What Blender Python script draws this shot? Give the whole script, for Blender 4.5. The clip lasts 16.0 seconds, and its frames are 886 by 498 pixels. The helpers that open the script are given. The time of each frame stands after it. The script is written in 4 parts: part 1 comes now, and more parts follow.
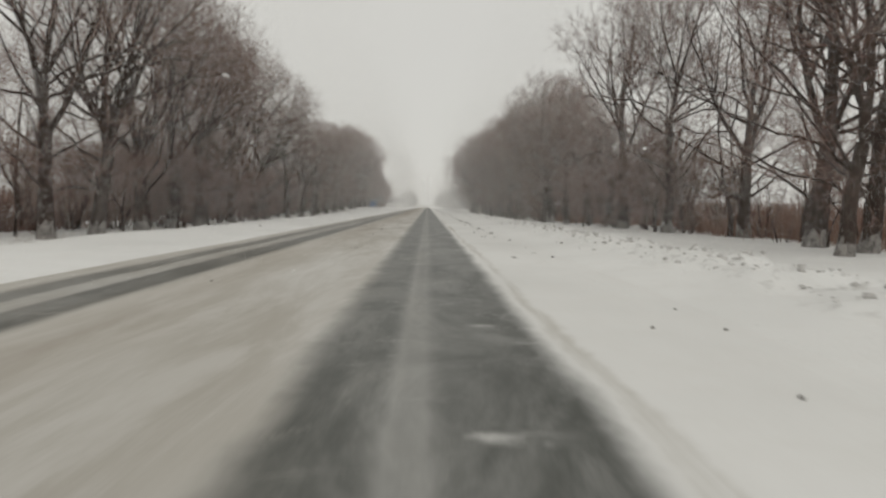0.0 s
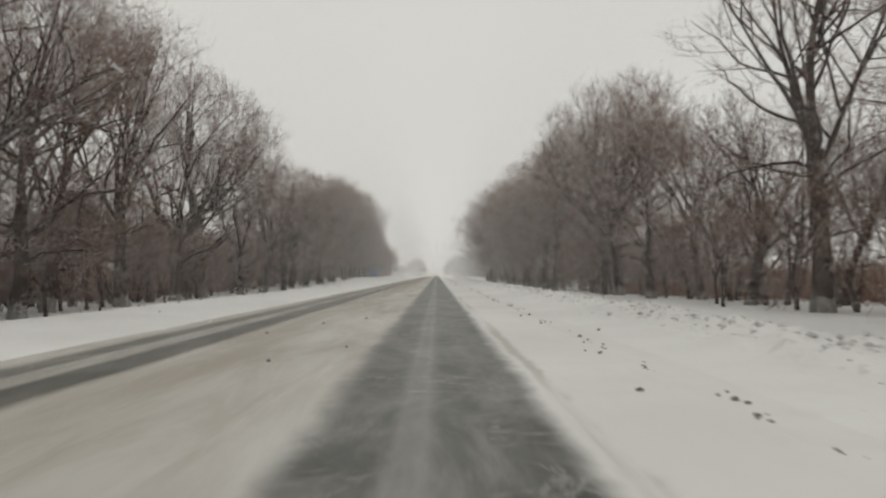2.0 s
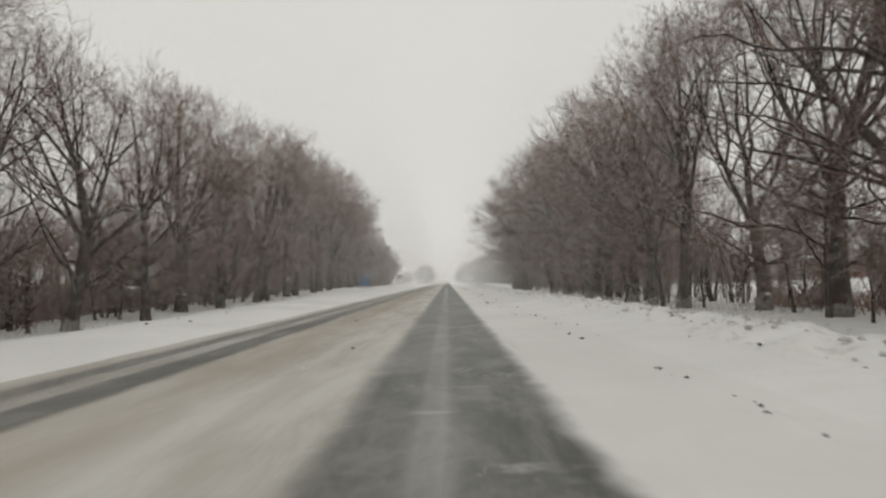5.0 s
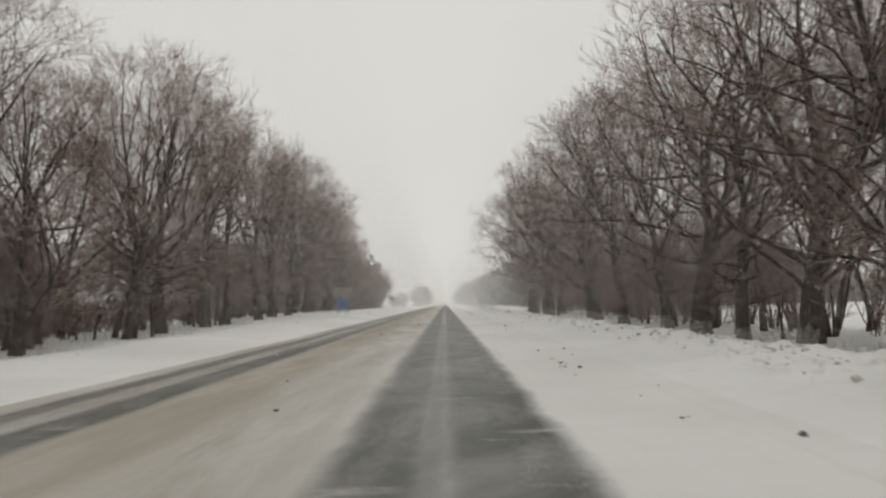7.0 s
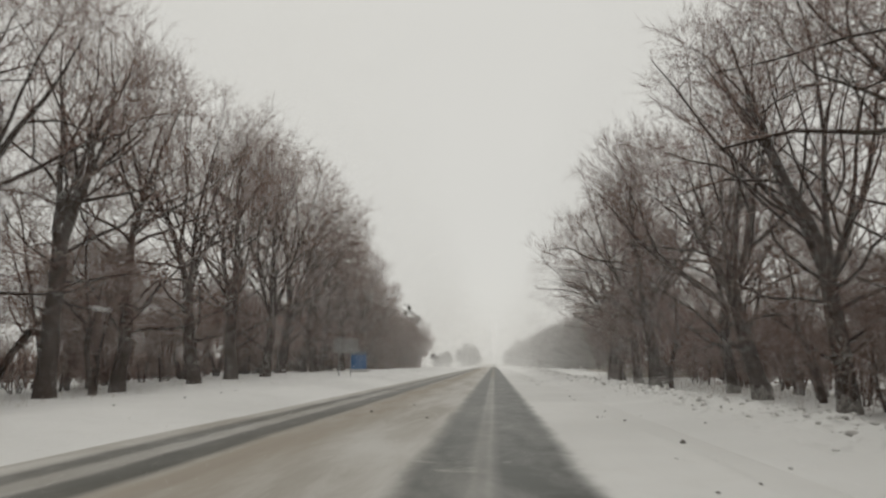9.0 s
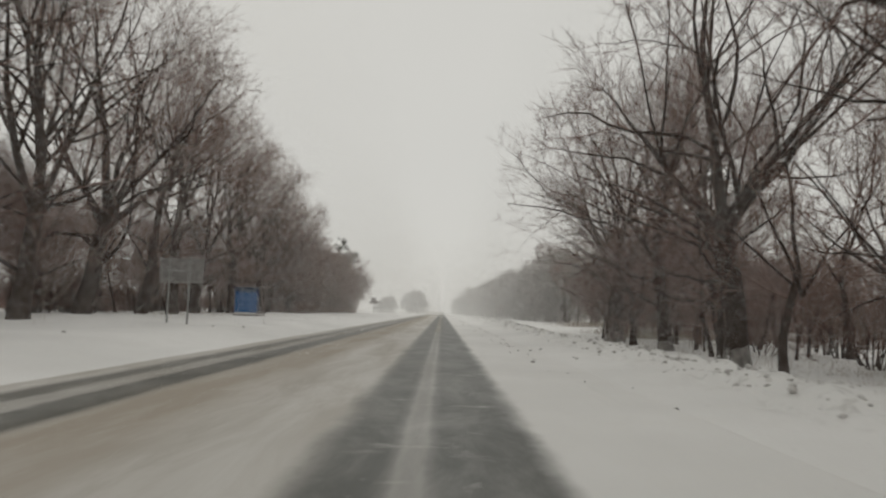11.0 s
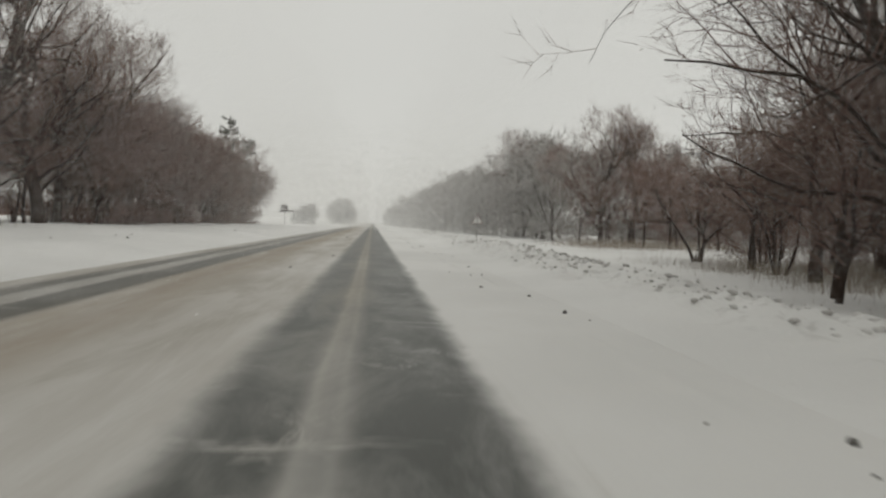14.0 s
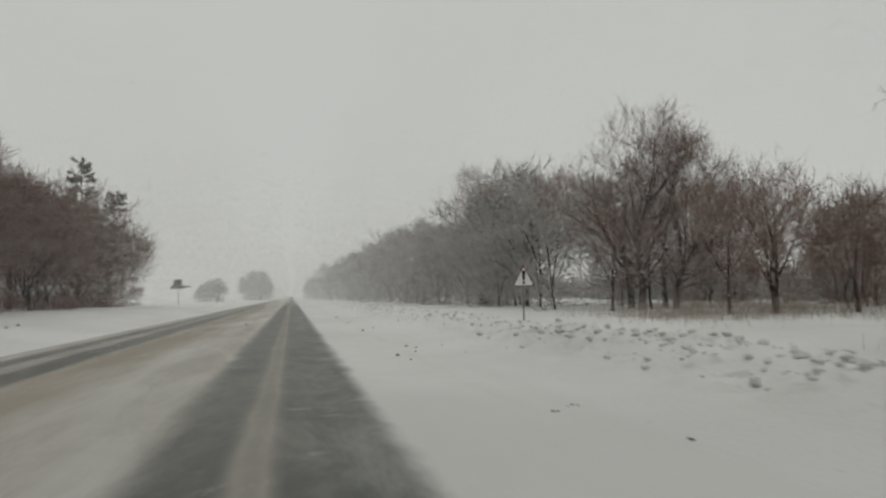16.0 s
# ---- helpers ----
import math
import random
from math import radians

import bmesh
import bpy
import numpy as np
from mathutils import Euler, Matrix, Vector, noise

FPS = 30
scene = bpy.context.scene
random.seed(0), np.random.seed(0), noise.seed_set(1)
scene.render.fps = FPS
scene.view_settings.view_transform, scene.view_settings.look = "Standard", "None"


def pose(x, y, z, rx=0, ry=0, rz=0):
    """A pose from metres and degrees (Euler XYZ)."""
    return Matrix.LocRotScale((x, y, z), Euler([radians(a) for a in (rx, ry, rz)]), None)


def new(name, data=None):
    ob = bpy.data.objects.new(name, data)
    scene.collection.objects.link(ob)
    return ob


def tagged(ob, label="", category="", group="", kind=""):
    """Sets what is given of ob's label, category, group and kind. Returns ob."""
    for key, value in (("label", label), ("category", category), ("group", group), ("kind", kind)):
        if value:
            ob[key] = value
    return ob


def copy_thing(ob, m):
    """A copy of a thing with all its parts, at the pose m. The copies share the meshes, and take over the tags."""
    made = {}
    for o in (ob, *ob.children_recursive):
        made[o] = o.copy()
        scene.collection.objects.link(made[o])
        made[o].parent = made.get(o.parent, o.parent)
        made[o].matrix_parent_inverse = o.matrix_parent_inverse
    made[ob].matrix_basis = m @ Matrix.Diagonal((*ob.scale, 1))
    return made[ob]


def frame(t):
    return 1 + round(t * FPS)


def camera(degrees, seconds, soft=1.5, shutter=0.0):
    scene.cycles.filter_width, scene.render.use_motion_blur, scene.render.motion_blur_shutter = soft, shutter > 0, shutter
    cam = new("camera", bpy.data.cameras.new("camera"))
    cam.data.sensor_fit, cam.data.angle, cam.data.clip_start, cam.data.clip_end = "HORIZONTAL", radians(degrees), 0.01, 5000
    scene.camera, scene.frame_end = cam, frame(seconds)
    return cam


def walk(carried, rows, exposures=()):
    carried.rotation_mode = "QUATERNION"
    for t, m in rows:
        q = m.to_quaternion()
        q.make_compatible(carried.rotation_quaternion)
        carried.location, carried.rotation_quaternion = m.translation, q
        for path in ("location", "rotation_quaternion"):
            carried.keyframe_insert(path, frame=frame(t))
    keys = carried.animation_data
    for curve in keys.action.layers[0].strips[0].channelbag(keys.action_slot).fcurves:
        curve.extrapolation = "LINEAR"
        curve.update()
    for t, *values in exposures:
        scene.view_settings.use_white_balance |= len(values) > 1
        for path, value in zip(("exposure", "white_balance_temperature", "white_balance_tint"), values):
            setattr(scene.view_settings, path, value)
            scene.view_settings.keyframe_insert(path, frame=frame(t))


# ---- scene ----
# seconds, place in metres, then degrees: turn to the left, tilt up, lean to the right
cam = camera(65.06, 16.0, soft=2.3, shutter=0.22)
PATH = [
    (0.0, -0.07, -0.0, 1.3, -1.33, -3.55, -0.87),
    (0.5, -0.048, 6.69, 1.3, -3.22, -0.89, -0.59),
    (1.0, -0.038, 13.35, 1.3, -3.32, 0.37, -0.26),
    (1.5, -0.013, 19.99, 1.3, -2.56, 1.49, 0.05),
    (2.0, 0.031, 26.56, 1.3, -0.53, 2.06, 0.23),
    (2.5, 0.071, 33.16, 1.3, 5.5, 3.5, 0.21),
    (3.0, 0.06, 39.78, 1.3, 14.26, 6.18, 1.8),
    (3.5, 0.002, 46.43, 1.3, 9.53, 4.8, 1.98),
    (4.0, 0.005, 53.04, 1.3, 2.38, 4.06, 2.6),
    (4.2, 0.018, 55.66, 1.3, 0.03, 1.6, 1.49),
    (6.3, -0.047, 82.29, 1.3, 0.75, 4.85, 2.05),
    (6.5, -0.03, 84.79, 1.3, 0.49, 4.45, 1.91),
    (7.0, -0.043, 91.03, 1.3, 0.03, 4.45, 1.82),
    (7.5, -0.056, 97.25, 1.3, -0.52, 4.75, 1.16),
    (8.0, 0.001, 103.36, 1.3, -0.37, 7.52, 1.69),
    (8.5, 0.035, 109.4, 1.3, 3.2, 9.41, 0.95),
    (9.0, 0.015, 115.39, 1.3, 4.09, 9.41, 0.48),
    (9.2, 0.022, 117.78, 1.3, 2.01, 7.69, 0.09),
    (11.3, 0.073, 142.76, 1.3, 0.04, 4.32, -1.65),
    (11.5, 0.102, 145.11, 1.3, 0.6, 3.29, -1.35),
    (12.0, 0.075, 150.97, 1.3, 0.3, -1.52, -1.31),
    (12.5, 0.036, 156.82, 1.3, -0.45, -3.21, -2.0),
    (13.0, 0.101, 162.64, 1.3, -1.85, -4.42, -2.56),
    (13.5, 0.105, 168.42, 1.3, -2.82, -4.21, -1.74),
    (14.0, 0.108, 174.2, 1.3, -5.84, -1.98, -1.88),
    (14.5, 0.13, 180.02, 1.3, -9.45, 0.25, -0.22),
    (15.0, 0.146, 185.85, 1.3, -11.5, 0.92, 1.22),
    (15.5, 0.116, 191.71, 1.3, -12.47, 2.63, 1.62),
    (16.0, 0.131, 197.63, 1.3, -12.34, 3.66, 1.08),
]
EXPOSURES = [(0.0, -0.03, 6500, 10), (2.0, 0.03, 6500, 10), (3.0, 0.08, 6500, 10), (8.0, 0.11, 6500, 10), (9.2, 0.03, 6500, 10), (11.3, -0.05, 6500, 10), (13.0, 0.0, 6490, 10), (13.5, 0.0, 6480, 9), (14.5, -0.12, 6420, 9), (16.0, -0.26, 6340, 8)]
walk(cam, [(t, pose(x, y, z, 90 + tilt, 0, turn) @ pose(0, 0, 0, 0, 0, -lean)) for t, x, y, z, turn, tilt, lean in PATH], EXPOSURES)

# ---------------------------------------------------------------- sky and light
world = bpy.data.worlds.new("overcast_sky")
scene.world = world
world.use_nodes = True
wn, wl = world.node_tree.nodes, world.node_tree.links
wn.clear()
w_out = wn.new("ShaderNodeOutputWorld")
w_mix = wn.new("ShaderNodeMixShader")
w_sky = wn.new("ShaderNodeTexSky")
w_sky.sky_type = "NISHITA"
w_sky.sun_disc = False
w_sky.sun_elevation = radians(28)
w_sky.sun_rotation = radians(200)
w_sky.air_density, w_sky.dust_density = 1.0, 4.0
w_b1 = wn.new("ShaderNodeBackground")
w_b1.inputs[1].default_value = 0.06
w_b2 = wn.new("ShaderNodeBackground")
w_b2.inputs[0].default_value = (0.668, 0.655, 0.612, 1)
w_b2.inputs[1].default_value = 1.0
w_mix.inputs[0].default_value = 0.94
w_tc = wn.new("ShaderNodeTexCoord")
w_no = wn.new("ShaderNodeTexNoise")
w_no.inputs["Scale"].default_value = 2.2
w_no.inputs["Detail"].default_value = 3.0
w_cm = wn.new("ShaderNodeMix")
w_cm.data_type = "RGBA"
w_cm.inputs[6].default_value = (0.640, 0.632, 0.596, 1)
w_cm.inputs[7].default_value = (0.700, 0.688, 0.640, 1)
wl.new(w_tc.outputs["Generated"], w_no.inputs["Vector"])
wl.new(w_no.outputs["Fac"], w_cm.inputs[0])
wl.new(w_cm.outputs[2], w_b2.inputs[0])
w_sep = wn.new("ShaderNodeSeparateXYZ")
w_up = wn.new("ShaderNodeMapRange")
w_up.interpolation_type = "SMOOTHSTEP"
for i, v in ((1, 0.42), (2, 1.0), (3, 1.0), (4, 1.24)):
    w_up.inputs[i].default_value = v
wl.new(w_tc.outputs["Generated"], w_sep.inputs[0])
wl.new(w_sep.outputs["Z"], w_up.inputs[0])
wl.new(w_up.outputs[0], w_b2.inputs[1])
wl.new(w_sky.outputs[0], w_b1.inputs[0])
wl.new(w_b1.outputs[0], w_mix.inputs[1])
wl.new(w_b2.outputs[0], w_mix.inputs[2])
wl.new(w_mix.outputs[0], w_out.inputs[0])

sun = new("sun", bpy.data.lights.new("sun", "SUN"))
sun.data.energy = 0.5
sun.data.angle = radians(40)
sun.data.color = (1.0, 0.97, 0.93)
sun.matrix_world = pose(0, 0, 60, 62, 0, 200 - 180)


# ---------------------------------------------------------------- materials
def material(name, roughness=0.9):
    m = bpy.data.materials.new(name)
    m.use_nodes = True
    nt = m.node_tree
    b = nt.nodes["Principled BSDF"]
    b.inputs["Roughness"].default_value = roughness
    b.inputs["Specular IOR Level"].default_value = 0.25
    return m, nt, b


def nd(nt, kind, **kw):
    n = nt.nodes.new(kind)
    for k, v in kw.items():
        n.inputs[k].default_value = v
    return n


def coords(nt, scale=(1, 1, 1), space="Object"):
    tc = nt.nodes.new("ShaderNodeTexCoord")
    mp = nt.nodes.new("ShaderNodeMapping")
    mp.inputs["Scale"].default_value = scale
    nt.links.new(tc.outputs[space], mp.inputs["Vector"])
    return mp.outputs[0]


def noise_tex(nt, vec, scale, detail=4, rough=0.55, distort=0.0):
    n = nd(nt, "ShaderNodeTexNoise", Scale=scale, Detail=detail, Roughness=rough, Distortion=distort)
    nt.links.new(vec, n.inputs["Vector"])
    return n.outputs["Fac"]


def ramp(nt, fac, lo, hi, a=0.0, b=1.0):
    n = nd(nt, "ShaderNodeMapRange")
    n.interpolation_type = "SMOOTHSTEP"
    for i, v in ((1, lo), (2, hi), (3, a), (4, b)):
        n.inputs[i].default_value = v
    nt.links.new(fac, n.inputs[0])
    return n.outputs[0]


def math_n(nt, op, a, b=None):
    n = nt.nodes.new("ShaderNodeMath")
    n.operation = op
    for i, v in enumerate((a, b)):
        if v is None:
            continue
        if isinstance(v, (int, float)):
            n.inputs[i].default_value = v
        else:
            nt.links.new(v, n.inputs[i])
    return n.outputs[0]


def mix_col(nt, fac, a, b):
    n = nt.nodes.new("ShaderNodeMix")
    n.data_type = "RGBA"
    if isinstance(fac, (int, float)):
        n.inputs[0].default_value = fac
    else:
        nt.links.new(fac, n.inputs[0])
    for i, v in ((6, a), (7, b)):
        if isinstance(v, tuple):
            n.inputs[i].default_value = (*v, 1)
        else:
            nt.links.new(v, n.inputs[i])
    return n.outputs[2]


def bump(nt, b, height, strength, dist):
    n = nd(nt, "ShaderNodeBump", Strength=strength, Distance=dist)
    nt.links.new(height, n.inputs["Height"])
    nt.links.new(n.outputs[0], b.inputs["Normal"])


def band(nt, x, lo, hi, soft):
    """1 between lo and hi across the road, fading over soft metres."""
    return math_n(nt, "MULTIPLY", ramp(nt, x, lo - soft, lo + soft), ramp(nt, x, hi - soft, hi + soft, 1, 0))


SNOW_A, SNOW_B = (0.75, 0.75, 0.737), (0.66, 0.66, 0.646)


def snow_colour(nt):
    v = coords(nt)
    big = ramp(nt, noise_tex(nt, v, 0.12, 3), 0.35, 0.7)
    mid = ramp(nt, noise_tex(nt, v, 1.3, 5, 0.6), 0.45, 0.75, 0, 0.6)
    c = mix_col(nt, big, SNOW_A, SNOW_B)
    return mix_col(nt, mid, c, (0.685, 0.68, 0.66)), v


def make_snow(name="roadside_snow"):
    m, nt, b = material(name, 0.75)
    c, v = snow_colour(nt)
    fleck = ramp(nt, noise_tex(nt, v, 7.0, 2, 0.4), 0.74, 0.80, 0, 0.55)
    c = mix_col(nt, fleck, c, (0.40, 0.385, 0.36))
    sp = nt.nodes.new("ShaderNodeSeparateXYZ")
    nt.links.new(v, sp.inputs[0])
    ploughed = band(nt, sp.outputs[0], 4.9, 8.2, 0.6)
    soot = ramp(nt, noise_tex(nt, coords(nt, (1, 0.8, 1)), 3.2, 4, 0.6, 0.4), 0.53, 0.66, 0, 0.4)
    c = mix_col(nt, math_n(nt, "MULTIPLY", ploughed, soot), c, (0.33, 0.32, 0.30))
    nt.links.new(c, b.inputs["Base Color"])
    h = math_n(nt, "ADD", math_n(nt, "MULTIPLY", noise_tex(nt, v, 2.2, 5, 0.6), 0.7), noise_tex(nt, v, 14, 3))
    bump(nt, b, h, 0.35, 0.06)
    return m


def make_lump_snow():
    m, nt, b = material("ploughed_snow_lump", 0.8)
    v = coords(nt)
    rnd = nt.nodes.new("ShaderNodeObjectInfo").outputs["Random"]
    c = mix_col(nt, ramp(nt, rnd, 0, 1, 0, 0.75), (0.72, 0.715, 0.70), (0.50, 0.49, 0.47))
    c = mix_col(nt, ramp(nt, noise_tex(nt, v, 6, 4), 0.45, 0.7, 0, 0.6), c, (0.72, 0.72, 0.70))
    nt.links.new(c, b.inputs["Base Color"])
    bump(nt, b, noise_tex(nt, v, 18, 4), 0.5, 0.03)
    return m


def make_clod():
    m, nt, b = material("dirty_ice", 0.6)
    v = coords(nt)
    rnd = nt.nodes.new("ShaderNodeObjectInfo").outputs["Random"]
    c = mix_col(nt, rnd, (0.075, 0.07, 0.064), (0.27, 0.26, 0.24))
    c = mix_col(nt, ramp(nt, noise_tex(nt, v, 12, 4), 0.55, 0.75, 0, 0.6), c, (0.55, 0.54, 0.52))
    nt.links.new(c, b.inputs["Base Color"])
    bump(nt, b, noise_tex(nt, v, 30, 4), 0.6, 0.02)
    return m


def make_road():
    m, nt, b = material("snowy_asphalt", 0.7)
    snow, v = snow_colour(nt)
    streak = coords(nt, (1, 0.05, 1))
    long_s = coords(nt, (1, 0.016, 1))
    sep = nt.nodes.new("ShaderNodeSeparateXYZ")
    nt.links.new(v, sep.inputs[0])
    wob = math_n(nt, "MULTIPLY", math_n(nt, "SUBTRACT", noise_tex(nt, coords(nt, (1, 0.35, 1)), 1.0, 4, 0.6), 0.5), 0.30)
    frayed = math_n(nt, "MULTIPLY", math_n(nt, "SUBTRACT", noise_tex(nt, coords(nt, (1, 0.8, 1)), 1.2, 6, 0.70, 0.6), 0.5), 0.26)
    x = math_n(nt, "ADD", math_n(nt, "ADD", sep.outputs[0], wob), frayed)
    wide = math_n(nt, "MULTIPLY", ramp(nt, x, -1.24, -0.84), ramp(nt, x, 0.88, 1.20, 1, 0))
    mid_noise = noise_tex(nt, long_s, 1.5, 3)
    strip = ramp(nt, sep.outputs[1], 95.0, 150.0, 0.60, 1.05)
    wob2 = math_n(nt, "ADD", math_n(nt, "ADD", sep.outputs[0], math_n(nt, "MULTIPLY", wob, 0.35)), math_n(nt, "MULTIPLY", math_n(nt, "SUBTRACT", noise_tex(nt, coords(nt, (1, 0.5, 1)), 2.1, 4, 0.65), 0.5), 0.11))
    strip_band = math_n(nt, "ADD", math_n(nt, "MULTIPLY", band(nt, wob2, -0.33, -0.01, 0.12), 0.74), math_n(nt, "MULTIPLY", math_n(nt, "MAXIMUM", band(nt, wob2, -0.31, -0.25, 0.05), band(nt, wob2, -0.10, -0.04, 0.05)), 0.26))
    core = math_n(nt, "MULTIPLY", math_n(nt, "MULTIPLY", strip_band, strip), ramp(nt, mid_noise, 0.3, 0.6, 0.6, 1.0))
    own = math_n(nt, "MULTIPLY", wide, math_n(nt, "SUBTRACT", 1.0, math_n(nt, "MULTIPLY", core, 0.66)))
    xo = math_n(nt, "ADD", sep.outputs[0], math_n(nt, "MULTIPLY", wob, 0.7))
    opp = math_n(nt, "MAXIMUM", band(nt, xo, -5.02, -4.22, 0.15), math_n(nt, "MULTIPLY", band(nt, xo, -6.05, -5.45, 0.16), 0.85))
    opp = math_n(nt, "MAXIMUM", opp, math_n(nt, "MULTIPLY", band(nt, xo, -6.1, -4.2, 0.2), 0.36))
    tracks = math_n(nt, "MAXIMUM", own, math_n(nt, "MULTIPLY", opp, 0.88))
    # thin drifting snow over the bare tracks
    veil = ramp(nt, noise_tex(nt, coords(nt, (1, 0.45, 1)), 0.9, 7, 0.72, 0.6), 0.36, 0.76, 0.0, 0.36)
    wisp = ramp(nt, noise_tex(nt, coords(nt, (0.6, 1.9, 1)), 1.1, 6, 0.68, 0.5), 0.565, 0.69, 0.0, 0.68)
    wisp = math_n(nt, "MULTIPLY", wisp, ramp(nt, noise_tex(nt, v, 0.4, 2), 0.42, 0.60))
    vein2 = nd(nt, "ShaderNodeTexNoise", Scale=0.85, Detail=4.0, Roughness=0.62, Distortion=1.8)
    nt.links.new(coords(nt, (0.9, 0.95, 1)), vein2.inputs["Vector"])
    wisp2 = ramp(nt, math_n(nt, "ABSOLUTE", math_n(nt, "SUBTRACT", vein2.outputs["Fac"], 0.56)), 0.0, 0.036, 0.34, 0.0)
    wisp2 = math_n(nt, "MULTIPLY", wisp2, ramp(nt, noise_tex(nt, v, 0.7, 3), 0.48, 0.62))
    cover = math_n(nt, "MAXIMUM", math_n(nt, "MAXIMUM", veil, wisp), wisp2)
    tracks = math_n(nt, "MULTIPLY", tracks, math_n(nt, "SUBTRACT", 1.0, cover))
    # brown slush between the lanes
    slush = math_n(nt, "MULTIPLY", band(nt, x, -4.3, -2.75, 0.5), ramp(nt, noise_tex(nt, coords(nt, (1, 0.16, 1)), 1.2, 5, 0.62), 0.25, 0.70, 0.35, 1.0))
    slush = math_n(nt, "MULTIPLY", slush, ramp(nt, sep.outputs[1], 25.0, 130.0, 0.45, 1.15))
    grime = math_n(nt, "MULTIPLY", ramp(nt, x, -1.9, 1.6, 1, 0.12), ramp(nt, noise_tex(nt, coords(nt, (1, 0.2, 1)), 0.5, 4), 0.3, 0.7, 0.65, 1.0))
    streaks = ramp(nt, noise_tex(nt, coords(nt, (1, 0.10, 1)), 2.2, 6, 0.68, 0.3), 0.40, 0.68, 0.0, 0.55)
    grime = math_n(nt, "MAXIMUM", grime, math_n(nt, "MULTIPLY", band(nt, x, -6.0, 0.9, 0.6), streaks))
    grime = math_n(nt, "MULTIPLY", grime, ramp(nt, noise_tex(nt, coords(nt, (1, 0.16, 1)), 1.4, 7, 0.70, 0.5), 0.36, 0.62, 0.72, 1.0))
    snow = mix_col(nt, grime, snow, (0.365, 0.342, 0.302))
    ground_c = mix_col(nt, slush, snow, (0.34, 0.304, 0.255))
    rut = math_n(nt, "MULTIPLY", band(nt, x, -3.7, -3.35, 0.15), ramp(nt, noise_tex(nt, long_s, 1.1, 3), 0.45, 0.65, 0, 0.4))
    ground_c = mix_col(nt, rut, ground_c, (0.29, 0.255, 0.22))
    edge = math_n(nt, "MULTIPLY", band(nt, x, 1.20, 1.36, 0.07), ramp(nt, math_n(nt, "ADD", noise_tex(nt, streak, 2.3, 4), ramp(nt, sep.outputs[1], 40, 95, 0.0, -0.22)), 0.35, 0.60, 0.0, 0.5))
    ground_c = mix_col(nt, edge, ground_c, (0.31, 0.285, 0.235))
    late = math_n(nt, "MULTIPLY", band(nt, x, -0.75, 0.3, 0.2), ramp(nt, sep.outputs[1], 172, 190, 0, 0.5))
    ground_c = mix_col(nt, late, ground_c, (0.44, 0.385, 0.30))
    asphalt = mix_col(nt, noise_tex(nt, v, 30, 3), (0.035, 0.038, 0.032), (0.062, 0.066, 0.057))
    c = mix_col(nt, tracks, ground_c, asphalt)
    nt.links.new(c, b.inputs["Base Color"])
    nt.links.new(ramp(nt, tracks, 0, 1, 0.8, 0.42), b.inputs["Roughness"])
    h = math_n(nt, "ADD", math_n(nt, "MULTIPLY", math_n(nt, "SUBTRACT", 1.0, tracks), 0.8), math_n(nt, "MULTIPLY", noise_tex(nt, streak, 6, 5), 0.5))
    bump(nt, b, h, 0.4, 0.03)
    return m


def make_bark():
    m, nt, b = material("grey_brown_bark", 0.95)
    v = coords(nt, (1, 1, 0.18))
    rnd = nt.nodes.new("ShaderNodeObjectInfo").outputs["Random"]
    n1 = noise_tex(nt, v, 9, 6, 0.65)
    c = mix_col(nt, ramp(nt, n1, 0.35, 0.7), (0.024, 0.0155, 0.012), (0.066, 0.046, 0.037))
    c = mix_col(nt, math_n(nt, "MULTIPLY", rnd, 0.3), c, (0.056, 0.043, 0.034))
    moss = ramp(nt, noise_tex(nt, coords(nt), 0.9, 4), 0.55, 0.75, 0, 0.35)
    c = mix_col(nt, moss, c, (0.060, 0.056, 0.038))
    geo = nt.nodes.new("ShaderNodeNewGeometry")
    sp = nt.nodes.new("ShaderNodeSeparateXYZ")
    nt.links.new(geo.outputs["Normal"], sp.inputs[0])
    lying = math_n(nt, "MULTIPLY", ramp(nt, sp.outputs[2], 0.70, 0.95), ramp(nt, noise_tex(nt, coords(nt), 1.6, 3), 0.56, 0.68, 0, 0.35))
    c = mix_col(nt, lying, c, (0.74, 0.74, 0.73))
    nt.links.new(c, b.inputs["Base Color"])
    bump(nt, b, n1, 0.7, 0.04)
    return m


def make_twig(name, a, c2):
    m, nt, b = material(name, 0.9)
    rnd = nt.nodes.new("ShaderNodeObjectInfo").outputs["Random"]
    isl = nt.nodes.new("ShaderNodeNewGeometry").outputs["Random Per Island"]
    f = math_n(nt, "ADD", math_n(nt, "MULTIPLY", rnd, 0.5), math_n(nt, "MULTIPLY", isl, 0.5))
    nt.links.new(mix_col(nt, f, a, c2), b.inputs["Base Color"])
    return m


def make_plain(name, col, rough=0.6, metal=0.0, var=0.25, scale=6.0):
    m, nt, b = material(name, rough)
    b.inputs["Metallic"].default_value = metal
    v = coords(nt)
    d = tuple(x * (1 - var) for x in col)
    f = ramp(nt, noise_tex(nt, v, scale, 5, 0.65), 0.35, 0.7)
    nt.links.new(mix_col(nt, f, col, d), b.inputs["Base Color"])
    bump(nt, b, noise_tex(nt, v, scale * 6, 3), 0.15, 0.01)
    return m


